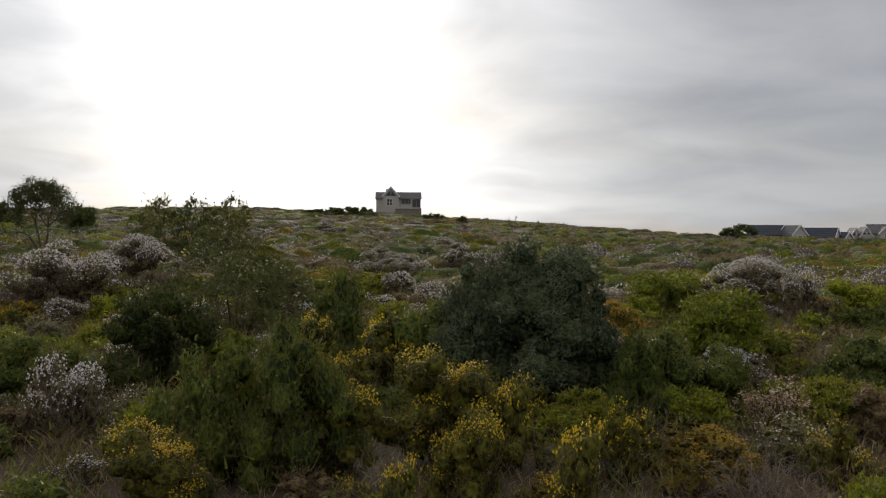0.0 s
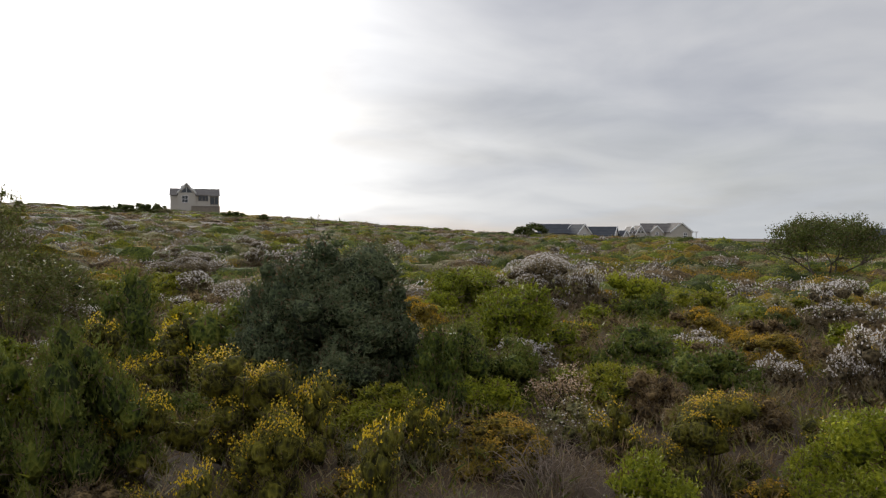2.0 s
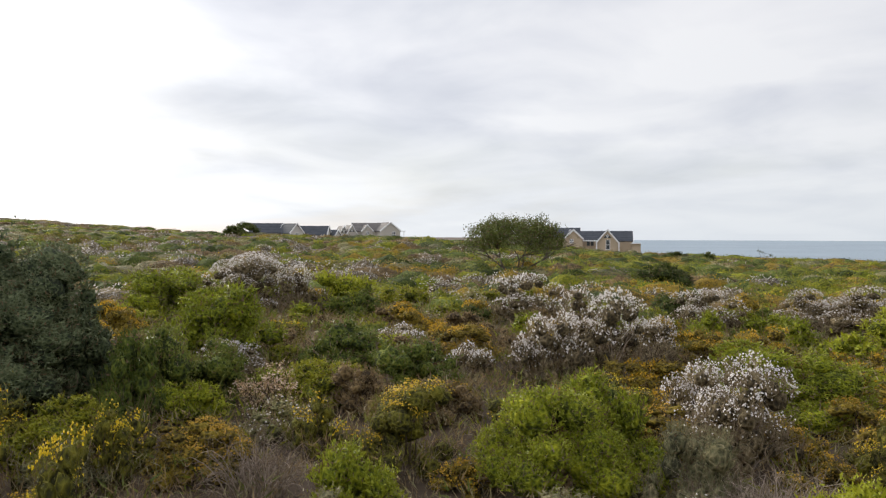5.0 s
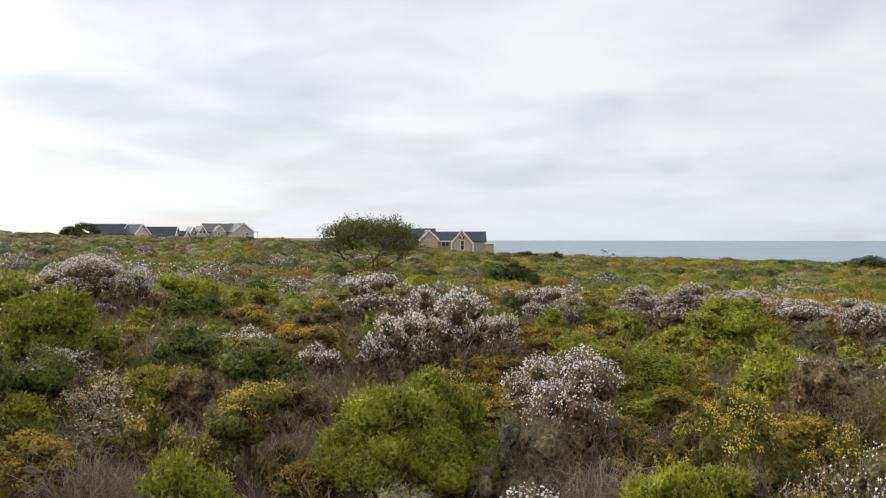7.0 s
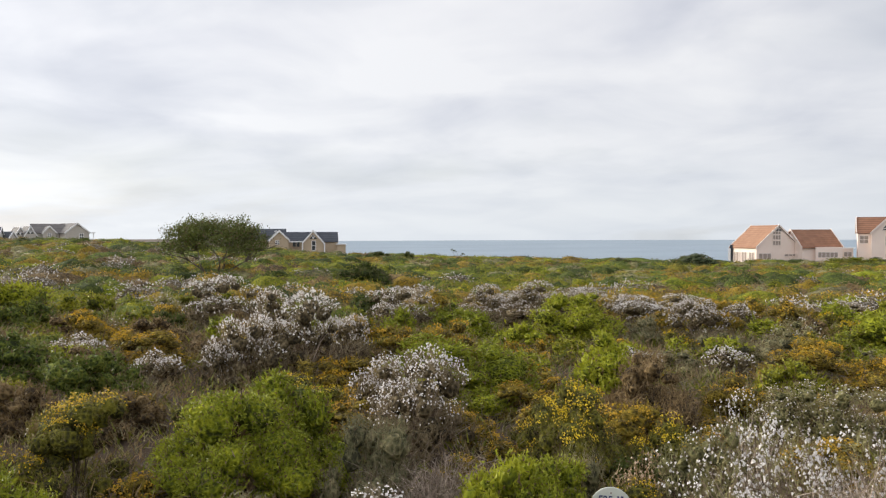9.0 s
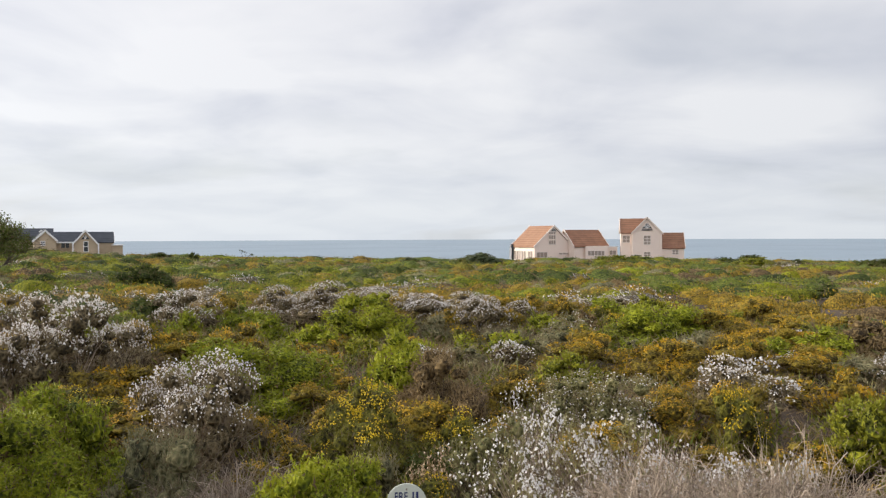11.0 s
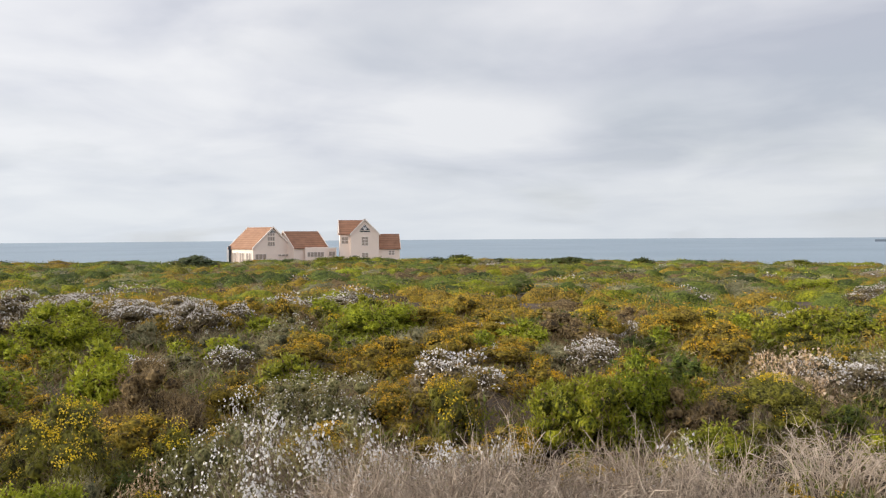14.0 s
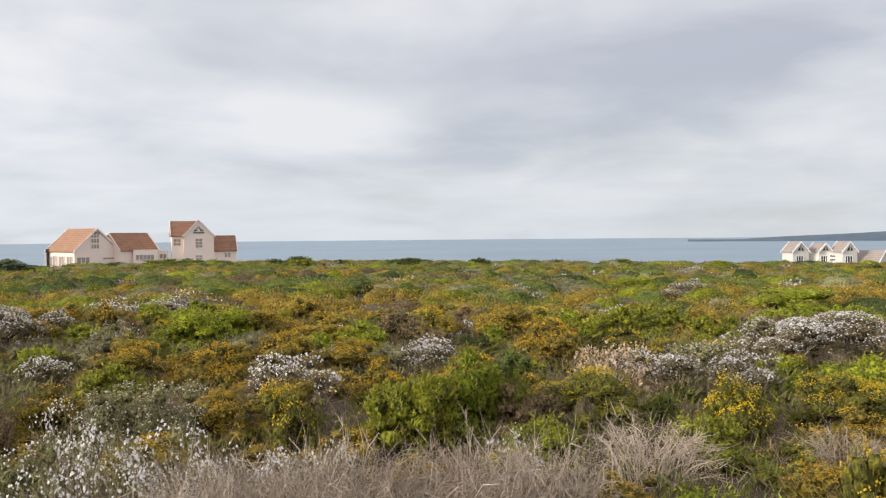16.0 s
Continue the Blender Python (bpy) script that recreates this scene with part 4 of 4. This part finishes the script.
def slate_house():
    t = house("house", "tan house with slate roofs and white barge boards", HB[0], 170, HB[1], 12)
    block(t, 6.4, 4.5, 7.0, 12.0, 2.0, 3.9, 90, TAN, SLATE, verge=0.1)
    g = block(t, 1.3, -0.6, 4.0, 6.0, 1.8, 4.1, 0, TAN, SLATE, verge=0.3)
    gable_window(t, g, 2.6, 1.6, 0.9, 1)
    window(t, g, 0.1, 1.2, 0.9, 2.1, 1, 2)
    g = block(t, -5.6, -0.8, 3.8, 6.0, 2.3, 4.1, 8, TAN, SLATE, verge=0.3)
    window(t, g, -0.4, 1.9, 0.8, 0.9)
    block(t, -4.5, 6.5, 7.0, 7.5, 2.6, 4.6, 90, TAN, SLATE, verge=0.1)
    window(t, pose(0, 0.95, 0), -2.2, 1.5, 1.6, 1.3, 2, 1, TAN)
    plain_wall(t, "lean_to", 6.2, 8.0, -0.4, 3.5, -1.5, 1.4, TAN)
    plain_wall(t, "lean_to_roof", 6.0, 8.2, -0.7, 3.7, 1.4, 1.55, TRIM, "white flat lean-to roof")
    for x in (-1.0, 3.5):
        plain_wall(t, "pillar", x, x + 0.25, -1.1, -0.85, -1.5, 1.8, TRIM)
    plain_wall(t, "porch_beam", -4.4, -0.6, -0.3, -0.1, 1.9, 2.15, TRIM)


def cream_house():
    t = house("house", "pinkish cream plaster house with clay tiled roofs and a tall gable", HC[0], 165, HC[1], 19)
    m = block(t, -8.2, -1.0, 9.0, 9.3, 3.2, 7.2, 35, CREAM, CLAY, PALE)
    for z in (4.0, 5.05, 5.9):
        window(t, m, -0.4, z, 1.7, 0.95 if z < 5.5 else 0.65, 3, 1, PALE, BLIND)
    gable_window(t, m, 6.25, 1.4, 0.6, 0)
    for u, w in ((-2.8, 2.6), (2.4, 2.6)):
        window(t, m, u, 1.5 if u < 0 else 1.7, w, 1.2 if u < 0 else 0.5, 3, 1, PALE, BLIND)
    side = pose(-8.2, -1.0, 0, 0, 0, 35) @ pose(-4.5, 0, 0, 0, 0, -90)
    for u in (-1.6, -4.2, -7.2):
        window(t, side, u, 1.3, 1.9, 2.0, 2, 1, PALE, BLIND)
    n = block(t, 0.5, 6.6, 7.0, 8.1, 3.2, 6.35, 125, CREAM, BRICK_TILE, PALE)
    window(t, pose(-4.6, 0.6, 0, 0, 0, 35), 0.4, 1.7, 1.9, 1.0, 3, 1, PALE, BLIND)
    plain_wall(t, "parapet_wall", -1.9, 2.6, -0.4, 3.4, -1.5, 3.2, CREAM)
    window(t, pose(0, -0.4, 0), 0.2, 1.8, 3.4, 1.1, 5, 1, PALE, BLIND)
    plain_wall(t, "link_wall", 2.6, 4.4, 1.0, 5.0, -1.5, 3.0, CREAM)
    window(t, pose(0, 1.0, 0), 3.5, 1.9, 1.4, 1.0, 2, 1, PALE, BLIND)
    plain_wall(t, "pergola_beam", 2.3, 4.7, 0.4, 0.6, 3.0, 3.2, TRIM)
    block(t, 10.6, 3.5, 6.6, 5.5, 5.9, 8.6, 90, CREAM, BRICK_TILE, PALE)
    plain_wall(t, "wall", 10.6, 12.9, 0.8, 6.5, -1.5, 5.7, CREAM)
    g = block(t, 10.1, -0.9, 5.7, 4.4, 5.8, 8.7, 0, CREAM, BRICK_TILE, PALE)
    gable_window(t, g, 6.7, 2.0, 1.1, 2)
    plain_wall(t, "gable_sill", 9.05, 11.15, -1.0, -0.85, 6.3, 6.55, GLASS, "dark glazed strip")
    window(t, g, 0, 4.4, 1.45, 1.9, 2, 3, PALE, BLIND)
    window(t, g, 0, 1.6, 1.4, 1.0, 2, 2, PALE, BLIND)
    window(t, pose(0, 0.2, 0), 6.1, 4.6, 1.5, 1.5, 2, 2, PALE, BLIND)
    block(t, 17.3, 3.3, 6.2, 4.4, 2.9, 5.7, 90, CREAM, BRICK_TILE, PALE)
    window(t, pose(0, 0.2, 0), 15.6, 2.0, 1.3, 1.0, 2, 2, PALE, BLIND)
    plain_wall(t, "chimney", -17.3, -16.8, 3.0, 3.6, -1.5, 3.6, SLATE, "dark slender flue")
    plain_wall(t, "veranda_post", -17.4, -17.0, 1.0, 1.4, -1.5, 2.9, TRIM)


def white_house():
    t = house("house", "chalk white house with three steep parapet gables", HF[0], 190, HF[1], 13)
    for x, y, w, ridge in ((-2.4, -1.5, 3.6, 5.4), (2.4, 0.5, 3.0, 5.1), (7.0, -0.8, 3.3, 5.4)):
        m = block(t, x, y, w, 4.2, 3.5, ridge, 32, CHALK, FAWN, TRIM)
        gable_window(t, m, 3.7, 1.5, 1.1, 0)
        window(t, m, -0.3, 1.9, 1.7, 1.5, 3, 1)
    plain_wall(t, "garden_wall", -7.0, 9.5, -2.2, -1.9, -1.5, 0.9, CHALK)
    plain_wall(t, "link_wall", -3.0, 7.0, 0.6, 3.0, -1.5, 3.3, CHALK)
    for z in (0.9, 1.7, 2.5):
        window(t, pose(0, 0.55, 0), 4.2, z, 2.2, 0.5, 1, 1)
    block(t, 13.6, 1.0, 5.0, 7.0, 1.3, 3.5, 60, CHALK, FAWN, TRIM)


HA, HD, HE = (12.89, 8.2), (39.56, 1.6), (45.02, 1.6)
HB, HC, HF = (61.29, -0.1), (96.36, -2.5), (141.38, -4.65)
house_on_the_brow()
row_house()
gabled_house()
slate_house()
cream_house()
white_house()


# ---- trees ----
def tree(name, label, x, y, wide, tall, leaf, seed, stems=3, leaves=7000, umbrella=True, clear_to=0.5, lean=0.0):
    """A small many-stemmed tree: forking limbs and a broken crown of small leaves at the twig ends."""
    rng = np.random.default_rng(seed)
    thing = new(name)
    thing.location = (x, y, float(lie(x, y)) - 0.05)
    tagged(thing, label, "tree")
    tips, limbs, thick = [], [], []

    def grow(foot, way, length, girth, depth):
        bend = unit(way + rng.normal(0, 0.18, 3))
        line = np.array([foot + way * length * s + (bend - way) * length * s * s for s in (0, 0.35, 0.7, 1.0)])
        limbs.append(line)
        thick.append(girth)
        if depth == 0:
            tips.append(line[-1])
            tips.append(line[2])
            return
        for _ in range(int(rng.integers(2, 4))):
            out = unit(bend + rng.normal(0, 0.55, 3) + np.array([0, 0, 0.12 if umbrella else 0.3]))
            grow(line[-1], out, length * rng.uniform(0.5, 0.75), girth * 0.55, depth - 1)

    for k in range(stems):
        a = 6.28 * k / stems + rng.uniform(-0.4, 0.4)
        spread = 0.75 if umbrella else 0.35
        way = unit(np.array([math.cos(a) * spread + lean, math.sin(a) * spread, 1.15]))
        grow(np.array([math.cos(a) * 0.1, math.sin(a) * 0.1, 0.0]), way, tall * 0.42, tall * 0.03, 3)
    tips, limbs = np.array(tips), np.array(limbs)
    squash = np.array([wide / np.ptp(tips[:, 0]), wide / np.ptp(tips[:, 1]), tall * 0.84 / tips[:, 2].max()])
    tips, limbs = tips * squash, limbs * squash
    part("trunk", mesh_of("trunk", *strands(limbs[:1], np.array([thick[0]]))), BARK, thing)
    part("limb_mass", mesh_of("limb_mass", *strands(limbs[1:], np.array(thick[1:]))), BARK, thing)
    tips = tips[tips[:, 2] > tall * clear_to]
    if umbrella:
        # outer sprays that round the crown off, some inside it
        out = unit(rng.normal(size=(300, 3)))
        out[:, 2] = np.where(out[:, 2] < -0.3, -out[:, 2], out[:, 2])
        dome = np.array([0, 0, tall * 0.57]) + out * rng.uniform(0.45, 1.0, (300, 1)) ** 0.6 * np.array([wide * 0.46, wide * 0.46, tall * 0.42])
        dome = dome + rng.normal(0, 0.022, dome.shape) * wide
        ends = limbs[:, -1]
        near = ends[np.argmin(((dome[:, None] - ends[None]) ** 2).sum(-1), 1)]
        s = np.linspace(0, 1, 3)[None, :, None]
        spray = near[:, None] * (1 - s) + dome[:, None] * s + rng.normal(0, 0.08, (300, 3, 3)) * s * (1 - s)
        tagged(part("spray_mass", mesh_of("spray_mass", *strands(spray, np.full(300, 0.018))), BARK, thing), kind="stuff")
        tips = np.r_[tips[(rng.uniform(0, 1, len(tips)) < 0.4) & (np.hypot(tips[:, 0], tips[:, 1]) < wide * 0.46)], dome]
    i = rng.integers(0, len(tips), leaves)
    cloud = tips[i] + rng.normal(0, 1, (leaves, 3)) * np.array([0.034, 0.034, 0.026]) * wide
    way = unit(rng.normal(size=(leaves, 3)) + np.array([0, 0, 0.3]))
    size = 0.012 * wide + 0.05
    part("crown", mesh_of("crown", *pointed_leaves(cloud, way, size * rng.uniform(0.7, 1.4, leaves), size * 0.55 * rng.uniform(0.7, 1.3, leaves), rng)), LEAF[leaf], thing)
    return thing


tree("tree", "spreading umbrella-shaped tree with a dark open crown", 44.62, 31.06, 7.20, 3.85, "dark", 3, 5, 19000)
tree("tree", "rounded dark green tree beside the brow", -10.04, 54.34, 4.25, 4.73, "dark", 8, 3, 14000, clear_to=0.25)
tree("sapling", "thin pale half-bare sapling on the skyline", 43.14, 112.10, 2.19, 3.53, "sparse", 4, 2, 260, False, 0.3)
tree("tree", "small wind-bent tree against the sea", 109.28, 35.71, 1.9, 2.3, "dark", 19, 2, 420, False, 0.35, 0.8)


# ---- the plot marker ----
def plot_sign(heading, distance, top):
    x, y = distance * math.sin(radians(heading)), distance * math.cos(radians(heading))
    thing = new("plot_sign")
    low = float(lie(x, y))
    thing.location, thing.rotation_euler = (x, y, low - 0.05), (0, 0, radians(-heading))
    tagged(thing, "round pale plot marker with dark blue lettering on a post", "sign")
    up = top - low + 0.05
    board_mat = rough_material("sign_paint", (0.50, 0.53, 0.44), (0.62, 0.64, 0.56), 4, 0.6, 0.1)
    ink = rough_material("blue_ink", (0.012, 0.02, 0.10), (0.02, 0.03, 0.14), 4, 0.6, 0.0)
    bm = bmesh.new()
    bmesh.ops.create_cone(bm, cap_ends=True, segments=48, radius1=0.165, radius2=0.165, depth=0.014, matrix=pose(0, 0, up - 0.165, 90, 0, 0))
    bmesh.ops.bevel(bm, geom=[e for e in bm.edges if abs(e.calc_face_angle(0)) > 1], offset=0.003, segments=1)
    board = part("board", bm, board_mat, thing)
    bm = bmesh.new()
    box(bm, -0.022, 0.022, 0.008, 0.048, 0, up - 0.06)
    part("post", bm, STONE, thing, "weathered wooden post")
    text = bpy.data.curves.new("lettering", "FONT")
    text.body, text.size, text.extrude, text.align_x = "ERF", 0.098, 0.002, "CENTER"
    holder = bpy.data.objects.new("lettering", text)
    mesh = bpy.data.meshes.new_from_object(holder)
    mesh.transform(pose(-0.045, -0.011, up - 0.135, 90, 0, 0) @ Matrix.Diagonal((0.72, 1, 1, 1)))
    mesh.materials.clear()
    part("lettering", mesh, ink, board)
    for k, tall in ((0, 0.07), (1, 0.07)):
        bm = bmesh.new()
        box(bm, 0.048 + k * 0.03, 0.060 + k * 0.03 + 0.006 * k, -0.012, -0.008, up - 0.135, up - 0.135 + tall)
        part("bar", bm, ink, board, "dark blue bar")
    for k in (-1, 1):
        bm = bmesh.new()
        bmesh.ops.create_cone(bm, cap_ends=True, segments=10, radius1=0.008, radius2=0.006, depth=0.008, matrix=pose(0, -0.01, up - 0.165 + k * 0.12, 90, 0, 0))
        part("screw", bm, STONE, board)


plot_sign(83.9, 6.6, 3.1 - 6.6 * 0.3075)

# ---- filler shrubs between the larger ones ----
TAKEN = list(STANDING)


def mix_at(x, y):
    """How likely each kind grows here: grey and white on the slope inland, green and ochre towards the sea."""
    az = math.degrees(math.atan2(x, y))
    sea = min(max((az - 35) / 35, 0), 1)
    patch = noise.noise((x * 0.07, y * 0.07, 3.3))
    band = noise.noise((x * 0.05 + 9, y * 0.05, 7.7))
    odds = {"lime": 0.10 + 0.16 * sea * (1 + patch), "green": 0.12 + 0.14 * sea * (1 - patch), "leafy": 0.18 * (1 - 0.6 * sea), "brown": 0.18 - 0.09 * sea,
            "grey": 0.08, "ochre": max(0.04 + 0.55 * sea * (1.15 + 1.4 * band), 0.05), "white": max(0.16 - 0.08 * sea - 0.15 * patch, 0.02), "dark": 0.09 - 0.04 * sea,
            "yellow": 0.09, "sparse": 0.05}
    # each kind keeps company with its own
    return {kind: weight * math.exp(4.2 * noise.noise((x * 0.11, y * 0.11, 5.0 * n))) for n, (kind, weight) in enumerate(odds.items())}


def fill():
    rng = random.Random(11)
    count = 0
    for _ in range(16000):
        if count >= 580:
            break
        az = radians(rng.uniform(-20, 152))
        r = 5.5 + 26 * rng.random() ** 0.62
        x, y = r * math.sin(az), r * math.cos(az)
        w = rng.uniform(0.6, 1.5) * (0.8 + r / 60)
        if any((x - a) ** 2 + (y - b) ** 2 < (0.25 * w + 1.08 * c) ** 2 for a, b, c in TAKEN):
            continue
        odds = mix_at(x, y)
        kind = rng.choices(list(odds), list(odds.values()))[0]
        shrub(kind, x, y, w, w * rng.uniform(0.42, 0.62), 0.5 if r < 13 else 0.0)
        TAKEN.append((x, y, 0.36 * w))
        count += 1


fill()


def undergrowth():
    """Low tufts that cover the soil between the shrubs, one object for each look."""
    rng = np.random.default_rng(5)
    looks = (("brown", 0.32, 30, 0.022, "brown_undergrowth", "low brown twiggy undergrowth between the shrubs"),
             ("grey", 0.26, 30, 0.022, "grey_undergrowth", "soft grey-green undergrowth between the shrubs"),
             ("green", 0.12, 26, 0.05, "green_undergrowth", "low green undergrowth between the shrubs"),
             ("leafy", 0.08, 26, 0.05, "leafy_undergrowth", "dull green leafy undergrowth between the shrubs"),
             ("beige", 0.10, 22, 0.014, "dry_grass", "dry straw-coloured grass and stalks on the soil"))
    for kind, share, blades, slim, name, label in looks:
        n = int(10500 * share)
        az, r = np.radians(rng.uniform(-21, 153, n)), 5.0 + 28 * rng.uniform(0, 1, n) ** 0.75
        x, y = r * np.sin(az), r * np.cos(az)
        i = np.repeat(np.arange(n), blades)
        spread = rng.normal(0, 0.16, (len(i), 2)) * (0.7 + r[i, None] / 28)
        base = np.c_[x[i] + spread[:, 0], y[i] + spread[:, 1], 0 * r[i]]
        base[:, 2] = lie(base[:, 0], base[:, 1]) + rng.uniform(-0.02, 0.30, len(i)) * (0.5 + rng.uniform(0, 1, n)[i])
        way = unit(np.c_[spread * 2.2 + rng.normal(0, 0.3, spread.shape), rng.uniform(0.25, 1, len(i))])
        long = rng.uniform(0.07, 0.18, len(i)) * (0.6 + r[i] / 19)
        verts, quads = pointed_leaves(base, way, long, long * rng.uniform(0.7, 1.4, len(i)) * slim * 3.2, rng)
        tagged(part(name, mesh_of(name, verts, quads), LEAF[kind]), label, "undergrowth", kind="stuff")


undergrowth()


def domes(fine, rng):
    """A few uneven mounds, the upper part of a ball pushed in and out."""
    bm = bmesh.new()
    bmesh.ops.create_icosphere(bm, subdivisions=fine, radius=1)
    bmesh.ops.delete(bm, geom=[v for v in bm.verts if v.co.z < -0.1], context="VERTS")
    bm.verts.index_update()
    ball = np.array([v.co for v in bm.verts])
    tris = np.array([[v.index for v in f.verts] for f in bm.faces])
    bm.free()
    made = []
    for k in range(8):
        a, b, c = rng.uniform(0, 6.28, 3)
        push = 0.92 + 0.24 * np.sin(ball[:, 0] * 4.2 + a) * np.sin(ball[:, 1] * 4.2 + b) + 0.08 * np.sin(ball[:, 2] * 7 + c) + rng.uniform(-0.1, 0.1, len(ball))
        shape = ball * push[:, None]
        shape[:, 2] = np.sign(shape[:, 2]) * np.minimum(np.abs(shape[:, 2]), 1.3) ** 0.8 * 0.9
        shape[:, :2] *= (1.12 - 0.36 * np.clip(ball[:, 2], 0, 1) ** 2)[:, None]
        shape[ball[:, 2] < 0.1, 2] = -0.15
        made.append(shape)
    return made, tris


def far_scrub():
    """Scrub past the nearest shrubs, out to the brow: too many to count, one object for each look."""
    rng = np.random.default_rng(21)
    pick = random.Random(4)
    for inner, outer, per_m2, fine, leaves, size, start, stop in (
            (27, 60, 0.43, 2, 140, 0.082, -21, 154), (60, 118, 0.22, 2, 54, 0.12, -21, 154), (118, 245, 0.065, 2, 28, 0.18, -21, 154), (9, 70, 0.05, 2, 20, 0.16, 155, 338)):
        shapes, tris = domes(fine, rng)
        count = int(3.14 * (outer**2 - inner**2) * (stop - start) / 360 * per_m2)
        az = np.radians(rng.uniform(start, stop, count))
        r = np.sqrt(rng.uniform(inner**2, outer**2, count))
        x, y = r * np.sin(az), r * np.cos(az)
        z = lie(x, y)
        heaps = {}
        for a, b, c, d in zip(x, y, z, r):
            if c < SEA_LEVEL + 2 or any((a - h[0]) ** 2 + (b - h[1]) ** 2 < h[2] ** 2 for h in KEEP_CLEAR):
                continue
            if d < 60 and any((a - p) ** 2 + (b - q) ** 2 < (s * 0.9 + 0.4) ** 2 for p, q, s in TAKEN):
                continue
            odds = mix_at(a, b)
            odds["lime"] *= 0.4
            odds["green"] *= 1.4
            odds["white"] *= 0.7 if d < 60 or a < 40 else 0.25
            if b > a * 0.9:
                for drier, gain in (("brown", 2.0), ("grey", 2.2), ("white", 1.9), ("lime", 0.3), ("green", 0.45)):
                    odds[drier] *= gain
            elif d > 48 and a > 30:
                odds["ochre"] *= 0.25
                odds["yellow"] *= 0.3
                odds["lime"] *= 0.4
                odds["green"] *= 0.6
                odds["leafy"] *= 4.0
                odds["dark"] *= 3.5
                odds["brown"] *= 1.5
            elif a > 15:
                odds["ochre"] *= 1.5
                odds["leafy"] *= 2.2
                odds["green"] *= 0.8
            if a * 0.26 - b * 0.97 > 0.0 and a > 0:
                for drier in ("brown", "grey", "ochre"):
                    odds[drier] *= 1.7
            kind = pick.choices(list(odds), list(odds.values()))[0]
            heaps.setdefault(kind, []).append((a, b, c))
        for kind, spots in heaps.items():
            spots = np.array(spots)
            n = len(spots)
            w = rng.uniform(0.9, 2.3, n) * (1.0 if outer < 70 else 1.25 if outer < 130 else 1.9)
            big = rng.uniform(0, 1, n) < (0.3 if kind in ("lime", "green", "white", "dark", "leafy") else 0.12)
            w = np.where(big, w * 1.55, w)
            h = np.minimum(w * rng.uniform(0.3, 0.5, n), rng.uniform(0.6, 1.15, n) * (1.0 if outer < 100 else 0.85 if outer < 130 else 0.65)) * np.where(rng.uniform(0, 1, n) < 0.05, 1.25, 1.0)
            if kind in ("brown", "grey"):
                h = h * 0.8
            turn = rng.uniform(0, 6.28, n)
            verts, faces = [], []
            for k in range(n):
                ball = shapes[k % 8]
                c, s = math.cos(turn[k]), math.sin(turn[k])
                verts.append(np.c_[(ball[:, 0] * c - ball[:, 1] * s) * w[k] * 0.49, (ball[:, 0] * s + ball[:, 1] * c) * w[k] * 0.49, ball[:, 2] * h[k] * 0.92] + spots[k])
                faces.append(tris + k * len(ball))
            label = KINDS[kind][1].split(" with ")[0] + "s spread over the distant heath"
            name = KINDS[kind][0] + "_scrub"
            # the mounds' colour has the shade between leaves painted in
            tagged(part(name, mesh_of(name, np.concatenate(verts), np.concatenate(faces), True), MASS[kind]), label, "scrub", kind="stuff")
            # loose leaves that break the outline
            i = np.repeat(np.arange(n), leaves)
            way = unit(rng.normal(size=(len(i), 3)))
            way[:, 2] = np.abs(way[:, 2]) ** 0.8
            base = spots[i] + way * rng.uniform(0.90, 1.10, (len(i), 1)) * np.c_[w[i] * 0.52, w[i] * 0.52, h[i] * 0.95]
            grow = unit(np.cross(way, rng.normal(0, 1, way.shape)) + way * 0.5 + np.array([0, 0, 0.3]))
            verts, quads = pointed_leaves(base, grow, size * rng.uniform(0.8, 1.7, len(i)), size * rng.uniform(0.5, 0.9, len(i)), rng)
            bloom = (way[:, 2] > 0.25) & (rng.uniform(0, 1, len(i)) < ({"white": 0.6, "ochre": 0.25, "yellow": 0.12} if outer < 70 else {"white": 0.5}).get(kind, 0))
            for mask, mat, suffix in ((~bloom, LEAF[kind], "_leaves"), (bloom, PETAL.get("white" if kind == "sparse" else kind), "_flowers")):
                if mask.any():
                    v = verts.reshape(-1, 3, 3)[mask].reshape(-1, 3)
                    tagged(part(name + suffix, mesh_of(name + suffix, v, np.arange(len(v)).reshape(-1, 3)), mat), label, "scrub", kind="stuff")


far_scrub()
